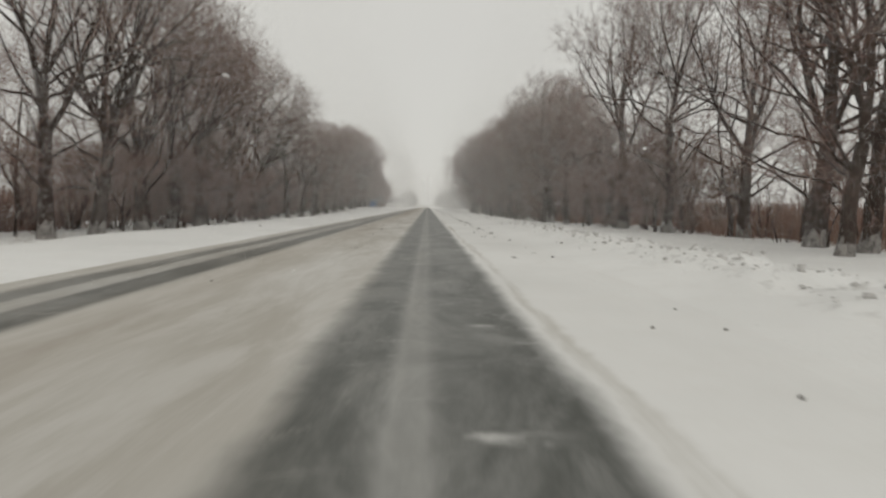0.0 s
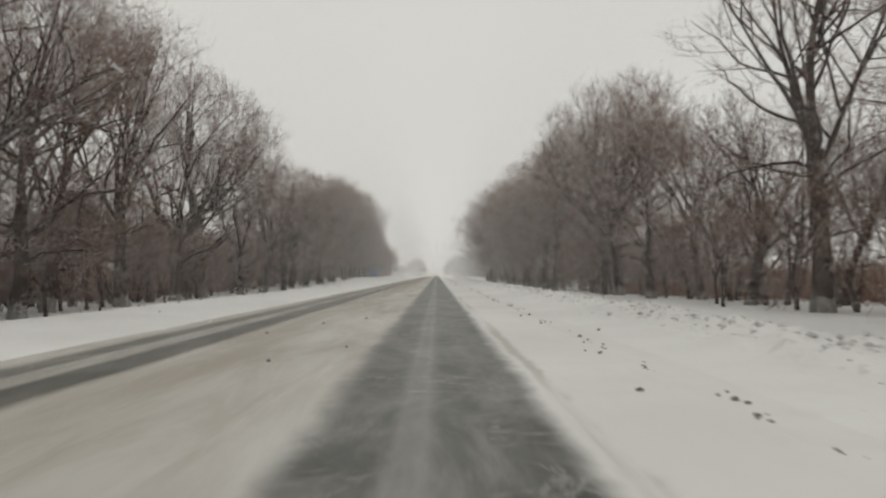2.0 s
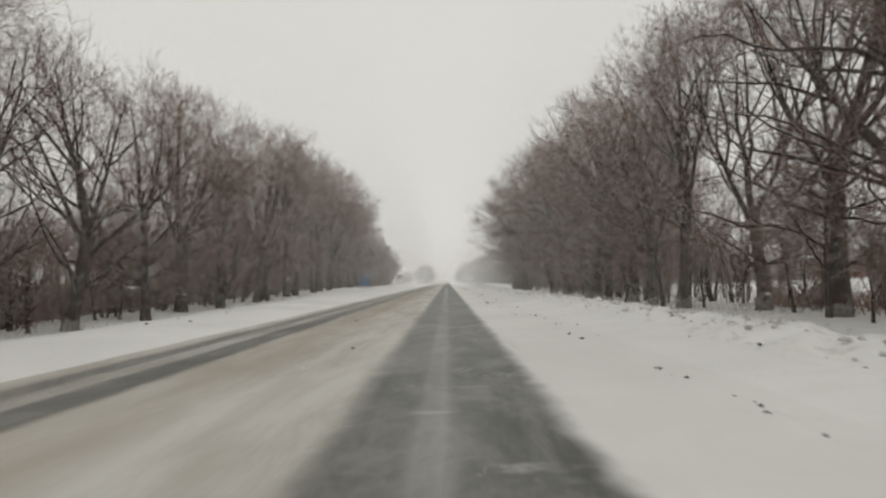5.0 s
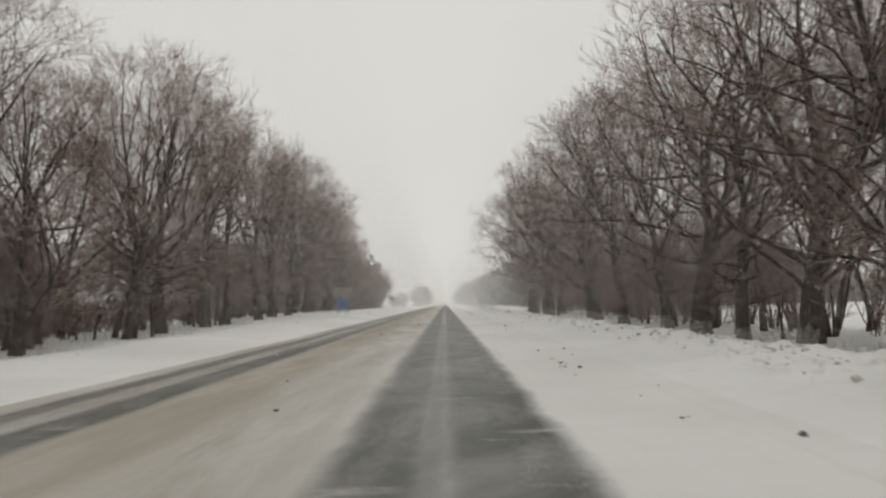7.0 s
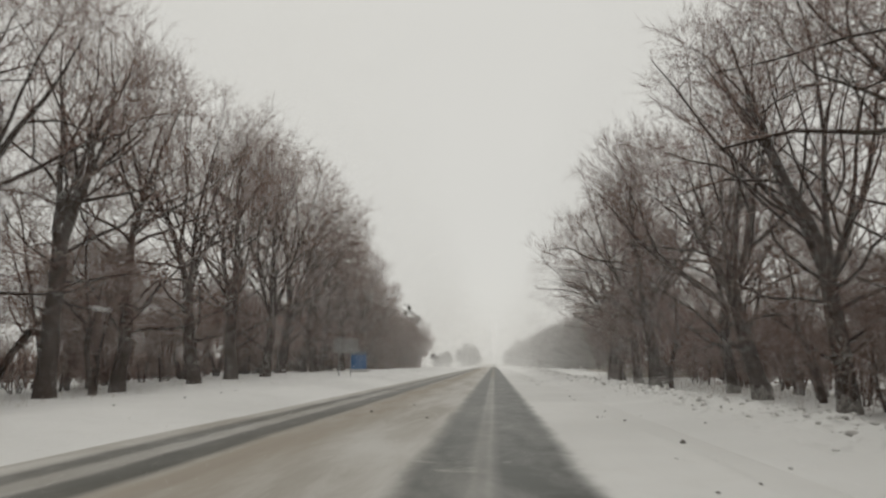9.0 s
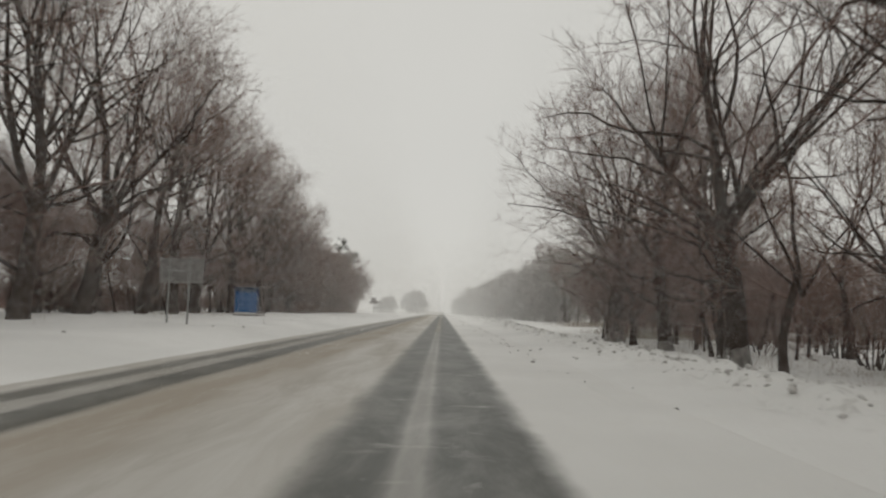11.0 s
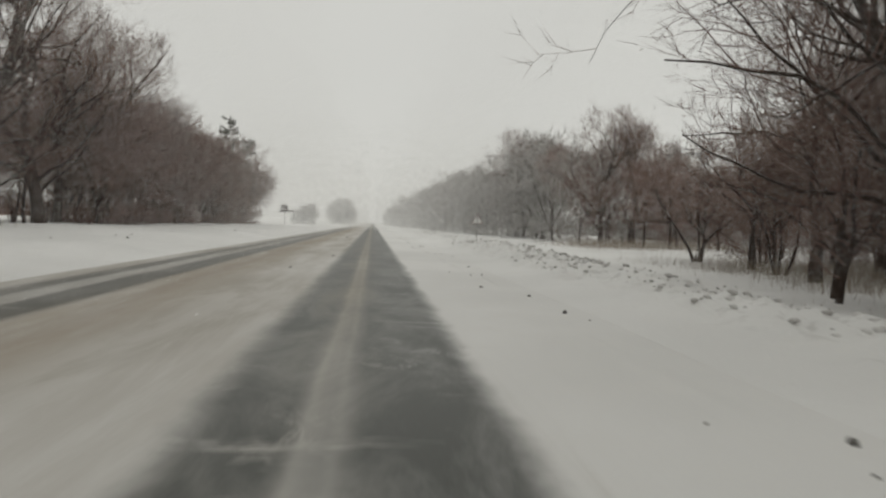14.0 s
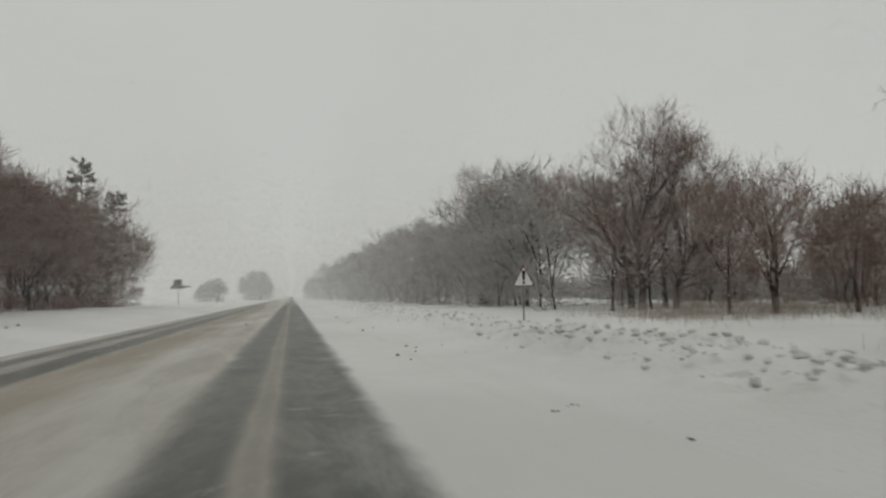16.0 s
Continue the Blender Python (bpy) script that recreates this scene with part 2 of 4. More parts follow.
M_SNOW = make_snow()
M_LUMP = make_lump_snow()
M_CLOD = make_clod()
M_ROAD = make_road()
M_BARK = make_bark()
M_TWIG = make_twig("brown_twigs", (0.120, 0.072, 0.058), (0.240, 0.166, 0.140))
# brown twigs greyed: haze over the right-hand thicket put into the colour
M_HAZE_GREY = make_twig("haze_grey_twigs", (0.24, 0.225, 0.21), (0.40, 0.385, 0.37))
# two paler twig greys with distance haze put into the colour
M_PALE_HAZE = make_twig("pale_haze_twigs", (0.46, 0.455, 0.445), (0.62, 0.615, 0.60))
M_FAR_HAZE = make_twig("far_haze_twigs", (0.33, 0.32, 0.31), (0.48, 0.47, 0.46))
M_BRUSH = make_twig("dry_brush", (0.16, 0.088, 0.060), (0.29, 0.18, 0.13))
M_GRASS = make_twig("dry_grass", (0.22, 0.185, 0.145), (0.36, 0.31, 0.25))
M_NEEDLE = make_twig("pine_needles", (0.07, 0.075, 0.058), (0.13, 0.132, 0.108))
M_LIME = make_plain("old_whitewash", (0.26, 0.245, 0.23), 0.95, 0, 0.62, 5)
M_BLUE = make_plain("blue_painted_sheet", (0.001, 0.080, 0.235), 0.85, 0, 0.2, 3)
M_DARKBLUE = make_plain("dark_blue_trim", (0.010, 0.030, 0.065), 0.6, 0, 0.3, 4)
M_RUST = make_plain("brown_painted_steel", (0.085, 0.055, 0.045), 0.6, 0, 0.4, 6)
M_INNER = make_plain("weathered_boards", (0.19, 0.165, 0.15), 0.85, 0, 0.35, 5)
M_ZINC = make_plain("galvanised_steel", (0.25, 0.25, 0.24), 0.5, 0.35, 0.25, 8)
M_SIGNBACK = make_plain("grey_sign_back", (0.19, 0.18, 0.175), 0.6, 0.1, 0.25, 3)
M_SIGNDARK = make_plain("dark_sign_board", (0.07, 0.055, 0.055), 0.6, 0.1, 0.25, 3)
M_WHITE = make_plain("white_sign_face", (0.72, 0.72, 0.70), 0.5, 0, 0.12, 5)
M_RED = make_plain("dull_red_border", (0.16, 0.05, 0.045), 0.5, 0, 0.25, 9)
M_BLACK = make_plain("black_sign_paint", (0.02, 0.02, 0.02), 0.5, 0, 0.2, 9)


# ---------------------------------------------------------------- mesh helpers
def mesh_ob(name, verts, faces, mat, parent=None, label="", smooth=False):
    me = bpy.data.meshes.new(name)
    me.from_pydata(verts, [], faces)
    me.materials.append(mat)
    if smooth:
        me.polygons.foreach_set("use_smooth", [True] * len(me.polygons))
    me.update()
    ob = new(name, me)
    if parent is not None:
        ob.parent = parent
    if label:
        ob["label"] = label
    return ob


def part(name, bm, mat, parent=None, label=""):
    me = bpy.data.meshes.new(name)
    bm.to_mesh(me)
    bm.free()
    me.materials.append(mat)
    ob = new(name, me)
    if parent is not None:
        ob.parent = parent
    if label:
        ob["label"] = label
    return ob


def box(sx, sy, sz, at=(0, 0, 0), bevel=0.01, turn=None):
    bm = bmesh.new()
    bmesh.ops.create_cube(bm, size=1)
    bmesh.ops.scale(bm, vec=(sx, sy, sz), verts=bm.verts)
    if bevel:
        bmesh.ops.bevel(bm, geom=bm.edges[:], offset=min(bevel, 0.45 * min(sx, sy, sz)), segments=1, affect="EDGES")
    if turn is not None:
        bmesh.ops.transform(bm, matrix=turn, verts=bm.verts)
    bmesh.ops.translate(bm, vec=at, verts=bm.verts)
    return bm


def rod(p, q, r, sides=10):
    bm = bmesh.new()
    d = Vector(q) - Vector(p)
    bmesh.ops.create_cone(bm, cap_ends=True, segments=sides, radius1=r, radius2=r, depth=d.length)
    bmesh.ops.transform(bm, matrix=Matrix.Translation((Vector(p) + Vector(q)) / 2) @ d.to_track_quat("Z", "Y").to_matrix().to_4x4(), verts=bm.verts)
    return bm


def plate(points, thick, normal_axis="y"):
    """A flat plate from an outline of (a, z) pairs, extruded along y."""
    bm = bmesh.new()
    lo = [bm.verts.new((a, -thick / 2, z)) for a, z in points]
    hi = [bm.verts.new((a, thick / 2, z)) for a, z in points]
    bm.faces.new(lo)
    bm.faces.new(hi[::-1])
    n = len(points)
    for i in range(n):
        bm.faces.new((lo[i], hi[i], hi[(i + 1) % n], lo[(i + 1) % n]))
    bmesh.ops.recalc_face_normals(bm, faces=bm.faces)
    return bm


# ---------------------------------------------------------------- the lie of the land
def lattice(x, y, seed):
    xi, yi = np.floor(x).astype(np.int64), np.floor(y).astype(np.int64)
    fx, fy = x - xi, y - yi
    fx, fy = fx * fx * (3 - 2 * fx), fy * fy * (3 - 2 * fy)

    def h(a, b):
        k = (a * 374761393 + b * 668265263 + seed * 1442695041) & 0xFFFFFFFF
        k = ((k ^ (k >> 13)) * 1274126177) & 0xFFFFFFFF
        return ((k ^ (k >> 16)) & 0xFFFF) / 65535.0

    return (h(xi, yi) * (1 - fx) + h(xi + 1, yi) * fx) * (1 - fy) + (h(xi, yi + 1) * (1 - fx) + h(xi + 1, yi + 1) * fx) * fy


def fbm(x, y, seed, octaves=4):
    s, a, t = 0, 1.0, 0
    for o in range(octaves):
        s, t = s + a * lattice(x * 2**o, y * 2**o, seed + o), t + a
        a *= 0.5
    return s / t - 0.5


def step(x, a, b):
    t = np.clip((x - a) / (b - a), 0, 1)
    return t * t * (3 - 2 * t)


def height(x, y):
    """Height of the snow over the land, with the road's bed let into it."""
    x, y = np.asarray(x, float), np.asarray(y, float)
    left = np.interp(y, [-100, 0, 60, 95, 130, 175, 260, 330], [-0.45, -0.45, -0.70, -0.60, -0.10, 0.60, 0.60, 0.3])
    right = np.interp(y, [-100, 40, 60, 100, 135, 150, 190, 215, 232, 330], [-0.2, -0.2, -0.3, -0.65, -0.75, -0.55, -0.40, -0.25, 0.0, 0.0])
    z = np.zeros_like(x)
    bank = np.interp(y, [0, 90, 175, 330], [0.10, 0.16, 0.42, 0.30])
    lw = step(-x, 6.2, 7.3)
    zl = lw * (0.06 + (bank - 0.06) * step(-x, 7.0, 9.5)) + step(-x, 10.5, 17.0) * (left - bank)
    rw = step(x, 3.2, 4.4)
    ridge = np.interp(y, [0, 95, 185, 205, 330], [0.18, 0.16, 0.18, 0.42, 0.36])
    zr = rw * 0.05 + ridge * np.exp(-(((x - 6.0) / 1.25) ** 2)) + step(x, 6.6, 11.0) * (right - 0.05)
    z = np.where(x < 0, zl, zr)
    rough = step(x, 4.3, 5.0) * (1 - step(x, 7.6, 9.0))
    z = z + rough * (0.50 * fbm(x * 1.7, y * 1.7, 5, 3) + 0.42 * np.maximum(fbm(x * 3.6, y * 3.0, 9, 2) - 0.05, 0))
    z = z + (lw + rw) * (0.05 * fbm(x * 0.6, y * 0.6, 2, 3)) + step(np.abs(x), 8, 14) * 0.28 * fbm(x * 0.22, y * 0.22, 3, 4)
    bed = (1 - step(-x, 6.1, 6.9)) * (1 - step(x, 2.9, 3.6))
    return z - 0.14 * bed


def h_at(x, y):
    return float(height(np.array([x]), np.array([y]))[0])


def grid_ob(name, xs, ys, fn, mat):
    X, Y = np.meshgrid(xs, ys)
    Z = fn(X, Y)
    n, m = len(xs), len(ys)
    verts = np.stack([X, Y, Z], -1).reshape(-1, 3)
    i = (np.arange(m - 1)[:, None] * n + np.arange(n - 1)[None, :]).ravel()
    faces = np.stack([i, i + 1, i + 1 + n, i + n], 1)
    me = bpy.data.meshes.new(name)
    me.vertices.add(len(verts))
    me.vertices.foreach_set("co", verts.ravel())
    me.loops.add(faces.size)
    me.loops.foreach_set("vertex_index", faces.ravel())
    me.polygons.add(len(faces))
    me.polygons.foreach_set("loop_start", np.arange(0, faces.size, 4))
    me.polygons.foreach_set("use_smooth", np.ones(len(faces), bool))
    me.materials.append(mat)
    me.update(calc_edges=True)
    return new(name, me)


xs = np.concatenate([[-3000, -1200, -500, -250, -140, -90, -60, -45, -36], np.arange(-30, -10, 1.3), np.arange(-10, -6, 0.3), np.arange(-6, 3, 1.5),
                     np.arange(3, 9.4, 0.14), np.arange(9.4, 30, 1.3), [32, 38, 48, 64, 90, 140, 250, 500, 1200, 3000]])
ys = np.concatenate([[-800, -200, -60, -25, -10], np.arange(-4, 60, 0.5), np.arange(60, 190, 0.45), np.arange(190, 230, 0.24), np.arange(230, 330, 0.8), np.arange(330, 520, 5), [560, 640, 800, 1200, 2000, 4000]])
tagged(grid_ob("ground", xs, ys, height, M_SNOW), "wide snow-covered verges and fields, smooth drifts and a lumpy ploughed ridge", "ground", kind="structure")


def road_height(x, y):
    crown = 0.012 * (1 - (x / 6.0) ** 2)
    own = np.exp(-(((np.abs(x - 0.02) - 0.72) / 0.45) ** 2))
    opp = np.exp(-((x + 4.6) / 0.5) ** 2) + np.exp(-((x + 5.75) / 0.45) ** 2)
    lip = 0.028 * np.exp(-(((x - 1.48) / 0.11) ** 2)) * (0.6 + fbm(x * 0.5, y * 0.8, 33, 3)) * (1 - 0.8 * step(y, 45, 90))
    line = x - 2.72 - 0.5 * fbm(x * 0.0, y * 0.11, 41, 3)
    lip = lip + 0.045 * np.exp(-((line / 0.11) ** 2)) * step(fbm(x * 0.3, y * 0.5, 37, 3), -0.12, 0.12)
    return crown + lip - 0.012 * own - 0.012 * opp + 0.025 * fbm(x * 0.9, y * 0.25, 21, 3) * (1 - own) - 0.3 * step(np.abs(x + 1.6), 5.0, 5.7)


rx = np.concatenate([np.arange(-7.4, -4, 0.14), np.arange(-4, -1.4, 0.2), np.arange(-1.4, 1.0, 0.14), np.arange(1.0, 1.8, 0.08), np.arange(1.8, 3.5, 0.09), np.arange(3.5, 4.2, 0.2)])
ry = np.concatenate([[-400, -100, -30, -10], np.arange(-4, 240, 0.6), np.arange(240, 330, 1.0), np.arange(330, 520, 4), [560, 700, 1000]])
tagged(grid_ob("road", rx, ry, road_height, M_ROAD), "snow-swept asphalt road with dark bare wheel tracks and brown slush", "road", kind="structure")


# ---------------------------------------------------------------- trees
def unit(v):
    return v / np.maximum(np.linalg.norm(v, axis=-1, keepdims=True), 1e-9)


class Wood:
    """Branches grown level by level and turned into tapered tubes."""

    def __init__(self, seed):
        self.r = np.random.default_rng(seed)

    def grow(self, p, d, length, segs, jit, rise):
        """Polylines from p along d."""
        n = len(p)
        pts, d = [p], unit(d)
        dirs = [d]
        for _ in range(segs):
            p = p + d * (length / segs)[:, None]
            pts.append(p)
            d = unit(d + self.r.normal(0, jit, (n, 3)) + np.array([0, 0, rise]))
            dirs.append(d)
        return np.stack(pts, 1), np.stack(dirs, 1)

    def sprout(self, P, D, L, R0, R1, many, lo, hi, angle, spread):
        """Where and in which direction the children of the branches P start."""
        n, k = P.shape[0], P.shape[1] - 1
        idx = np.repeat(np.arange(n), many)
        m = len(idx)
        t = self.r.uniform(lo, hi, m)
        f = t * k
        i = np.minimum(f.astype(int), k - 1)
        w = (f - i)[:, None]
        p = P[idx, i] * (1 - w) + P[idx, i + 1] * w
        d = D[idx, i]
        side = unit(np.cross(d, self.r.normal(size=(m, 3))))
        a = np.radians(self.r.normal(angle, spread, m))[:, None]
        nd_ = d * np.cos(a) + side * np.sin(a)
        r = R0[idx] * (1 - t) + R1[idx] * t
        return p, nd_, t, L[idx], r, idx


def tubes(P, R0, R1, sides, power=1.0):
    """Vertices and faces of tapered tubes along polylines; a tip of no width closes to a point."""
    n, k = P.shape[0], P.shape[1] - 1
    T = np.empty_like(P)
    T[:, 1:-1] = P[:, 2:] - P[:, :-2]
    T[:, 0] = P[:, 1] - P[:, 0]
    T[:, -1] = P[:, -1] - P[:, -2]
    T = unit(T)
    ref = np.where(np.abs(T[..., 2:3]) > 0.9, np.array([1.0, 0, 0]), np.array([0, 0, 1.0]))
    U = unit(np.cross(T, ref))
    V = np.cross(T, U)
    s = np.linspace(0, 1, k + 1) ** power
    R = R0[:, None] * (1 - s) + R1[:, None] * s
    a = np.arange(sides) * 2 * np.pi / sides
    ring = U[:, :, None] * np.cos(a)[None, None, :, None] + V[:, :, None] * np.sin(a)[None, None, :, None]
    verts = (P[:, :, None] + ring * R[:, :, None, None]).reshape(-1, 3)
    b = (np.arange(n) * (k + 1) * sides)[:, None, None] + (np.arange(k) * sides)[None, :, None]
    j, j2 = np.arange(sides)[None, None, :], ((np.arange(sides) + 1) % sides)[None, None, :]
    q = np.stack([b + j, b + j2, b + j2 + sides, b + j + sides], -1).reshape(-1, 4)
    return verts, q


def spikes(P, D, L, R, rng, bend=0.25):
    """Thin two-piece twigs: three-sided, closed to a point."""
    n = len(P)
    side = unit(np.cross(D, rng.normal(size=(n, 3))))
    other = np.cross(D, side)
    tip = P + D * L[:, None] + side * (L * bend * rng.uniform(-1, 1, n))[:, None]
    ring = [P + (side * np.cos(a) + other * np.sin(a)) * R[:, None] for a in (0, 2.094, 4.189)]
    verts = np.stack([*ring, tip], 1).reshape(-1, 3)
    b = (np.arange(n) * 4)[:, None]
    f = np.concatenate([b + np.array([[0, 1, 3]]), b + np.array([[1, 2, 3]]), b + np.array([[2, 0, 3]])])
    return verts, f


def slivers(P, D, L, R, rng, bend=0.25):
    """Hair-thin end twigs, one tapering blade each."""
    n = len(P)
    side = unit(np.cross(D, rng.normal(size=(n, 3))))
    tip = P + D * L[:, None] + unit(np.cross(D, side)) * (L * bend * rng.uniform(-1, 1, n))[:, None]
    verts = np.stack([P - side * R[:, None], P + side * R[:, None], tip], 1).reshape(-1, 3)
    return verts, np.arange(3 * n).reshape(-1, 3)


def join_mesh(name, pieces, mat):
    """One mesh of pieces of (verts, faces) with four or three corners each."""
    co, loops, starts, at, ls = [], [], [], 0, 0
    for v, f in pieces:
        co.append(v)
        loops.append((f + at).ravel())
        starts.append(ls + np.arange(len(f)) * f.shape[1])
        at += len(v)
        ls += f.size
    co, loops, starts = np.concatenate(co), np.concatenate(loops), np.concatenate(starts)
    me = bpy.data.meshes.new(name)
    me.vertices.add(len(co))
    me.vertices.foreach_set("co", co.astype(np.float32).ravel())
    me.loops.add(len(loops))
    me.loops.foreach_set("vertex_index", loops.astype(np.int32))
    me.polygons.add(len(starts))
    me.polygons.foreach_set("loop_start", starts.astype(np.int32))
    me.polygons.foreach_set("use_smooth", np.ones(len(starts), bool))
    me.materials.append(mat)
    me.update(calc_edges=True)
    return me


def flare(v, r):
    """Widen the foot of a trunk towards the ground."""
    k = 1 + 0.30 * np.exp(-np.maximum(v[:, 2], 0) / (1.6 * r + 0.05))
    v[:, 0] *= k
    v[:, 1] *= k
    return v


def tree_meshes(seed, tall, girth, leaders, low, limbs, density=1.0, lean=0.03, spread=60, twig_r=0.0120, reach=0.50, sides=(10, 7, 5), fine=4.2, twig_mat=None, wide=0.40, fork_at=0.30, cheap=False, crook=0.07, forks=0, bow=0.05):
    """Meshes of trunk (with limbs) and crown of a bare tree: tall metres, girth the trunk's radius, leaders the stems it parts into, forks how often each of these parts again."""
    w = Wood(seed)
    r = w.r
    mid, rad = np.array([0, 0, 0.56 * tall]), np.array([wide * tall, wide * tall, 0.43 * tall])

    def room(p, d):
        """How far it is from p along d to the rounded outline of the crown."""
        a, b = (p - mid) / rad, d / rad
        aa, ab, bb = (b * b).sum(1), (a * b).sum(1), (a * a).sum(1) - 1
        return np.maximum((-ab + np.sqrt(np.maximum(ab * ab - aa * bb, 0))) / aa, 0)

    fork = tall * (fork_at if leaders > 1 else 0.80)
    P0, D0 = w.grow(np.array([[0, 0, -0.35]]), np.array([[r.normal(0, lean), r.normal(0, lean), 1]]), np.array([fork + 0.35]), 7, bow, 0.03)
    g = np.array([girth])
    g1 = np.array([girth * (0.78 if leaders > 1 else 0.06)])
    v0, f0 = tubes(P0, g, g1, sides[0])
    wood = [(flare(v0, girth), f0)]
    stems = [(P0, D0, np.array([fork]), g, g1)]
    if leaders > 1:
        az = np.arange(leaders) * 2 * np.pi / leaders + r.uniform(-0.4, 0.4, leaders) + r.uniform(0, 6.28)
        tilt = np.radians(r.uniform(14, 44, leaders) if fork_at > 0.2 else r.uniform(16, 46, leaders))
        if fork_at > 0.2:
            tilt[0] = radians(r.uniform(3, 12))
        d = np.stack([np.cos(az) * np.sin(tilt), np.sin(az) * np.sin(tilt), np.cos(tilt)], 1)
        start = P0[0, -1] - np.array([0, 0, 0.15]) - np.array([[0, 0, 1]]) * (r.uniform(0, 0.07 * tall, leaders) * (np.arange(leaders) > 0))[:, None]
        length = room(start, d) * r.uniform(0.86, 1.0, leaders)
        ra = girth * r.uniform(0.34, 0.52, leaders)
        if fork_at > 0.2:
            ra[0] = girth * 0.60
        P, D = w.grow(start, d, length, 8, crook, 0.045)
        wood.append(tubes(P, ra, ra * 0.12, sides[1]))
        stems.append((P, D, length, ra, ra * 0.12))
        if forks:
            p, d, t, pl, rr, _ = w.sprout(P, D, length, ra, ra * 0.12, forks, 0.10, 0.62, 31, 8)
            d = unit(d + np.array([0, 0, 0.12]))
            ln = room(p, d) * r.uniform(0.84, 1.02, len(p))
            rf = rr * r.uniform(0.55, 0.8, len(p))
            P, D = w.grow(p, d, ln, 7, crook * 1.2, 0.05)
            wood.append(tubes(P, rf, rf * 0.14, sides[2]))
            stems.append((P, D, ln, rf, rf * 0.14))
    crown = []
    # limbs
    lp, ld, ll, lr = [], [], [], []
    for q, (P, D, L, a, b) in enumerate(stems):
        if q == 0 and leaders > 1:
            many, lo, hi = (max(3, limbs // 4), low / fork, 0.97) if not forks else (9, 0.36, 0.98)
        else:
            many, lo, hi = max(2 if forks else 3, int(limbs / len(P))), (0.12 if q else low / fork), 0.97
        p, d, t, pl, rr, _ = w.sprout(P, D, L, a, b, many, lo, hi, spread + 12 if q == 0 else spread - (4 if forks else 9), 12)
        d = unit(d + np.array([0, 0, 0.10]))
        ln = np.clip(np.minimum(room(p, d), tall * reach) * r.uniform(0.72, 1.0, len(p)), 0.7, None)
        lp.append(p), ld.append(d), ll.append(ln), lr.append(np.minimum(rr * 0.55, 0.012 + ln * 0.0115))
    p, d, ln, rr = np.concatenate(lp), np.concatenate(ld), np.concatenate(ll), np.concatenate(lr)
    P1, D1 = w.grow(p, d, ln, 7 if forks else 5, 0.20, 0.05)
    (crown if cheap else wood).append(tubes(P1, rr, rr * 0.2, 4 if forks else sides[2]))
    # branches of limbs and of stem tops
    p, d, t, pl, r2, _ = w.sprout(P1, D1, ln, rr, rr * 0.2, int((6 if forks else 11) * density + 0.5), 0.15, 1.0, 46, 13)
    for P, D, L, a, b in stems[-1:] if not forks else stems[1:]:
        e = w.sprout(P, D, L, a, b, int((5 if forks else 12) * density), 0.45, 1.0, 38, 10)
        p, d, t, pl, r2 = (np.concatenate([u, q]) for u, q in zip((p, d, t, pl, r2), e[:5]))
    d = unit(d + np.array([0, 0, 0.22]))
    l2 = np.clip(pl, 0.5, 5.5) * r.uniform(0.28, 0.60, len(p)) * (1.15 - 0.45 * t) + 0.4
    l2 = np.minimum(l2, room(p, d) * r.uniform(0.7, 1.1, len(p)) + 0.4)
    b2 = np.clip(r2 * 0.62, 0.010, 0.035)
    P2, D2 = w.grow(p, d, l2, 1 if cheap else 2, 0.20, 0.08)
    crown.append(spikes(p, d, l2, b2, r, 0.0) if cheap else tubes(P2, b2, b2 * 0.25, 3))
    # fine branches
    p, d, t, pl, r3, _ = w.sprout(P2, D2, l2, b2, b2 * 0.25, int(4 * density + 0.5), 0.12, 1.0, 42, 13)
    d = unit(d + np.array([0, 0, 0.22]))
    l3 = r.uniform(0.7, 1.6, len(p)) * (1.1 - 0.35 * t)
    b3 = np.full(len(p), twig_r)
    P3, D3 = w.grow(p, d, l3, 1, 0.18, 0.08)
    crown.append(slivers(p, d, l3, b3, r, 0.0))
    # twigs
    if fine:
        p, d, t, pl, r4, _ = w.sprout(P3, D3, l3, b3, b3 * 0.4, int(fine * density + 0.5), 0.1, 0.9, 36, 13)
        d = unit(d + np.array([0, 0, 0.2]))
        crown.append(slivers(p, d, r.uniform(0.35, 1.0, len(p)), np.full(len(p), twig_r * 0.7), r))
    tm = join_mesh("trunk", wood, M_BARK)
    cm = join_mesh("crown", crown, twig_mat or M_TWIG)
    # whitewash sleeve: the foot of the trunk, a finger's width proud, with a ragged upper edge
    k = 14
    run = np.linspace(0.0, 1.05, 5) / ((fork + 0.35) / 7)
    lo_i = np.minimum(run.astype(int), 6)
    cut = (P0[0, lo_i] + (P0[0, lo_i + 1] - P0[0, lo_i]) * (run - lo_i)[:, None])[None]
    vv, ff = tubes(cut, g, g + (g1 - g) * run[-1] / 7, k)
    vv = flare(vv, girth)
    ctr = np.repeat(cut[0], k, 0)
    vv = ctr + (vv - ctr) * 1.015
    vv[-k:, 2] += r.uniform(-0.22, 0.16, k)
    wm = join_mesh("whitewash", [(vv, ff)], M_LIME)
    return tm, cm, wm


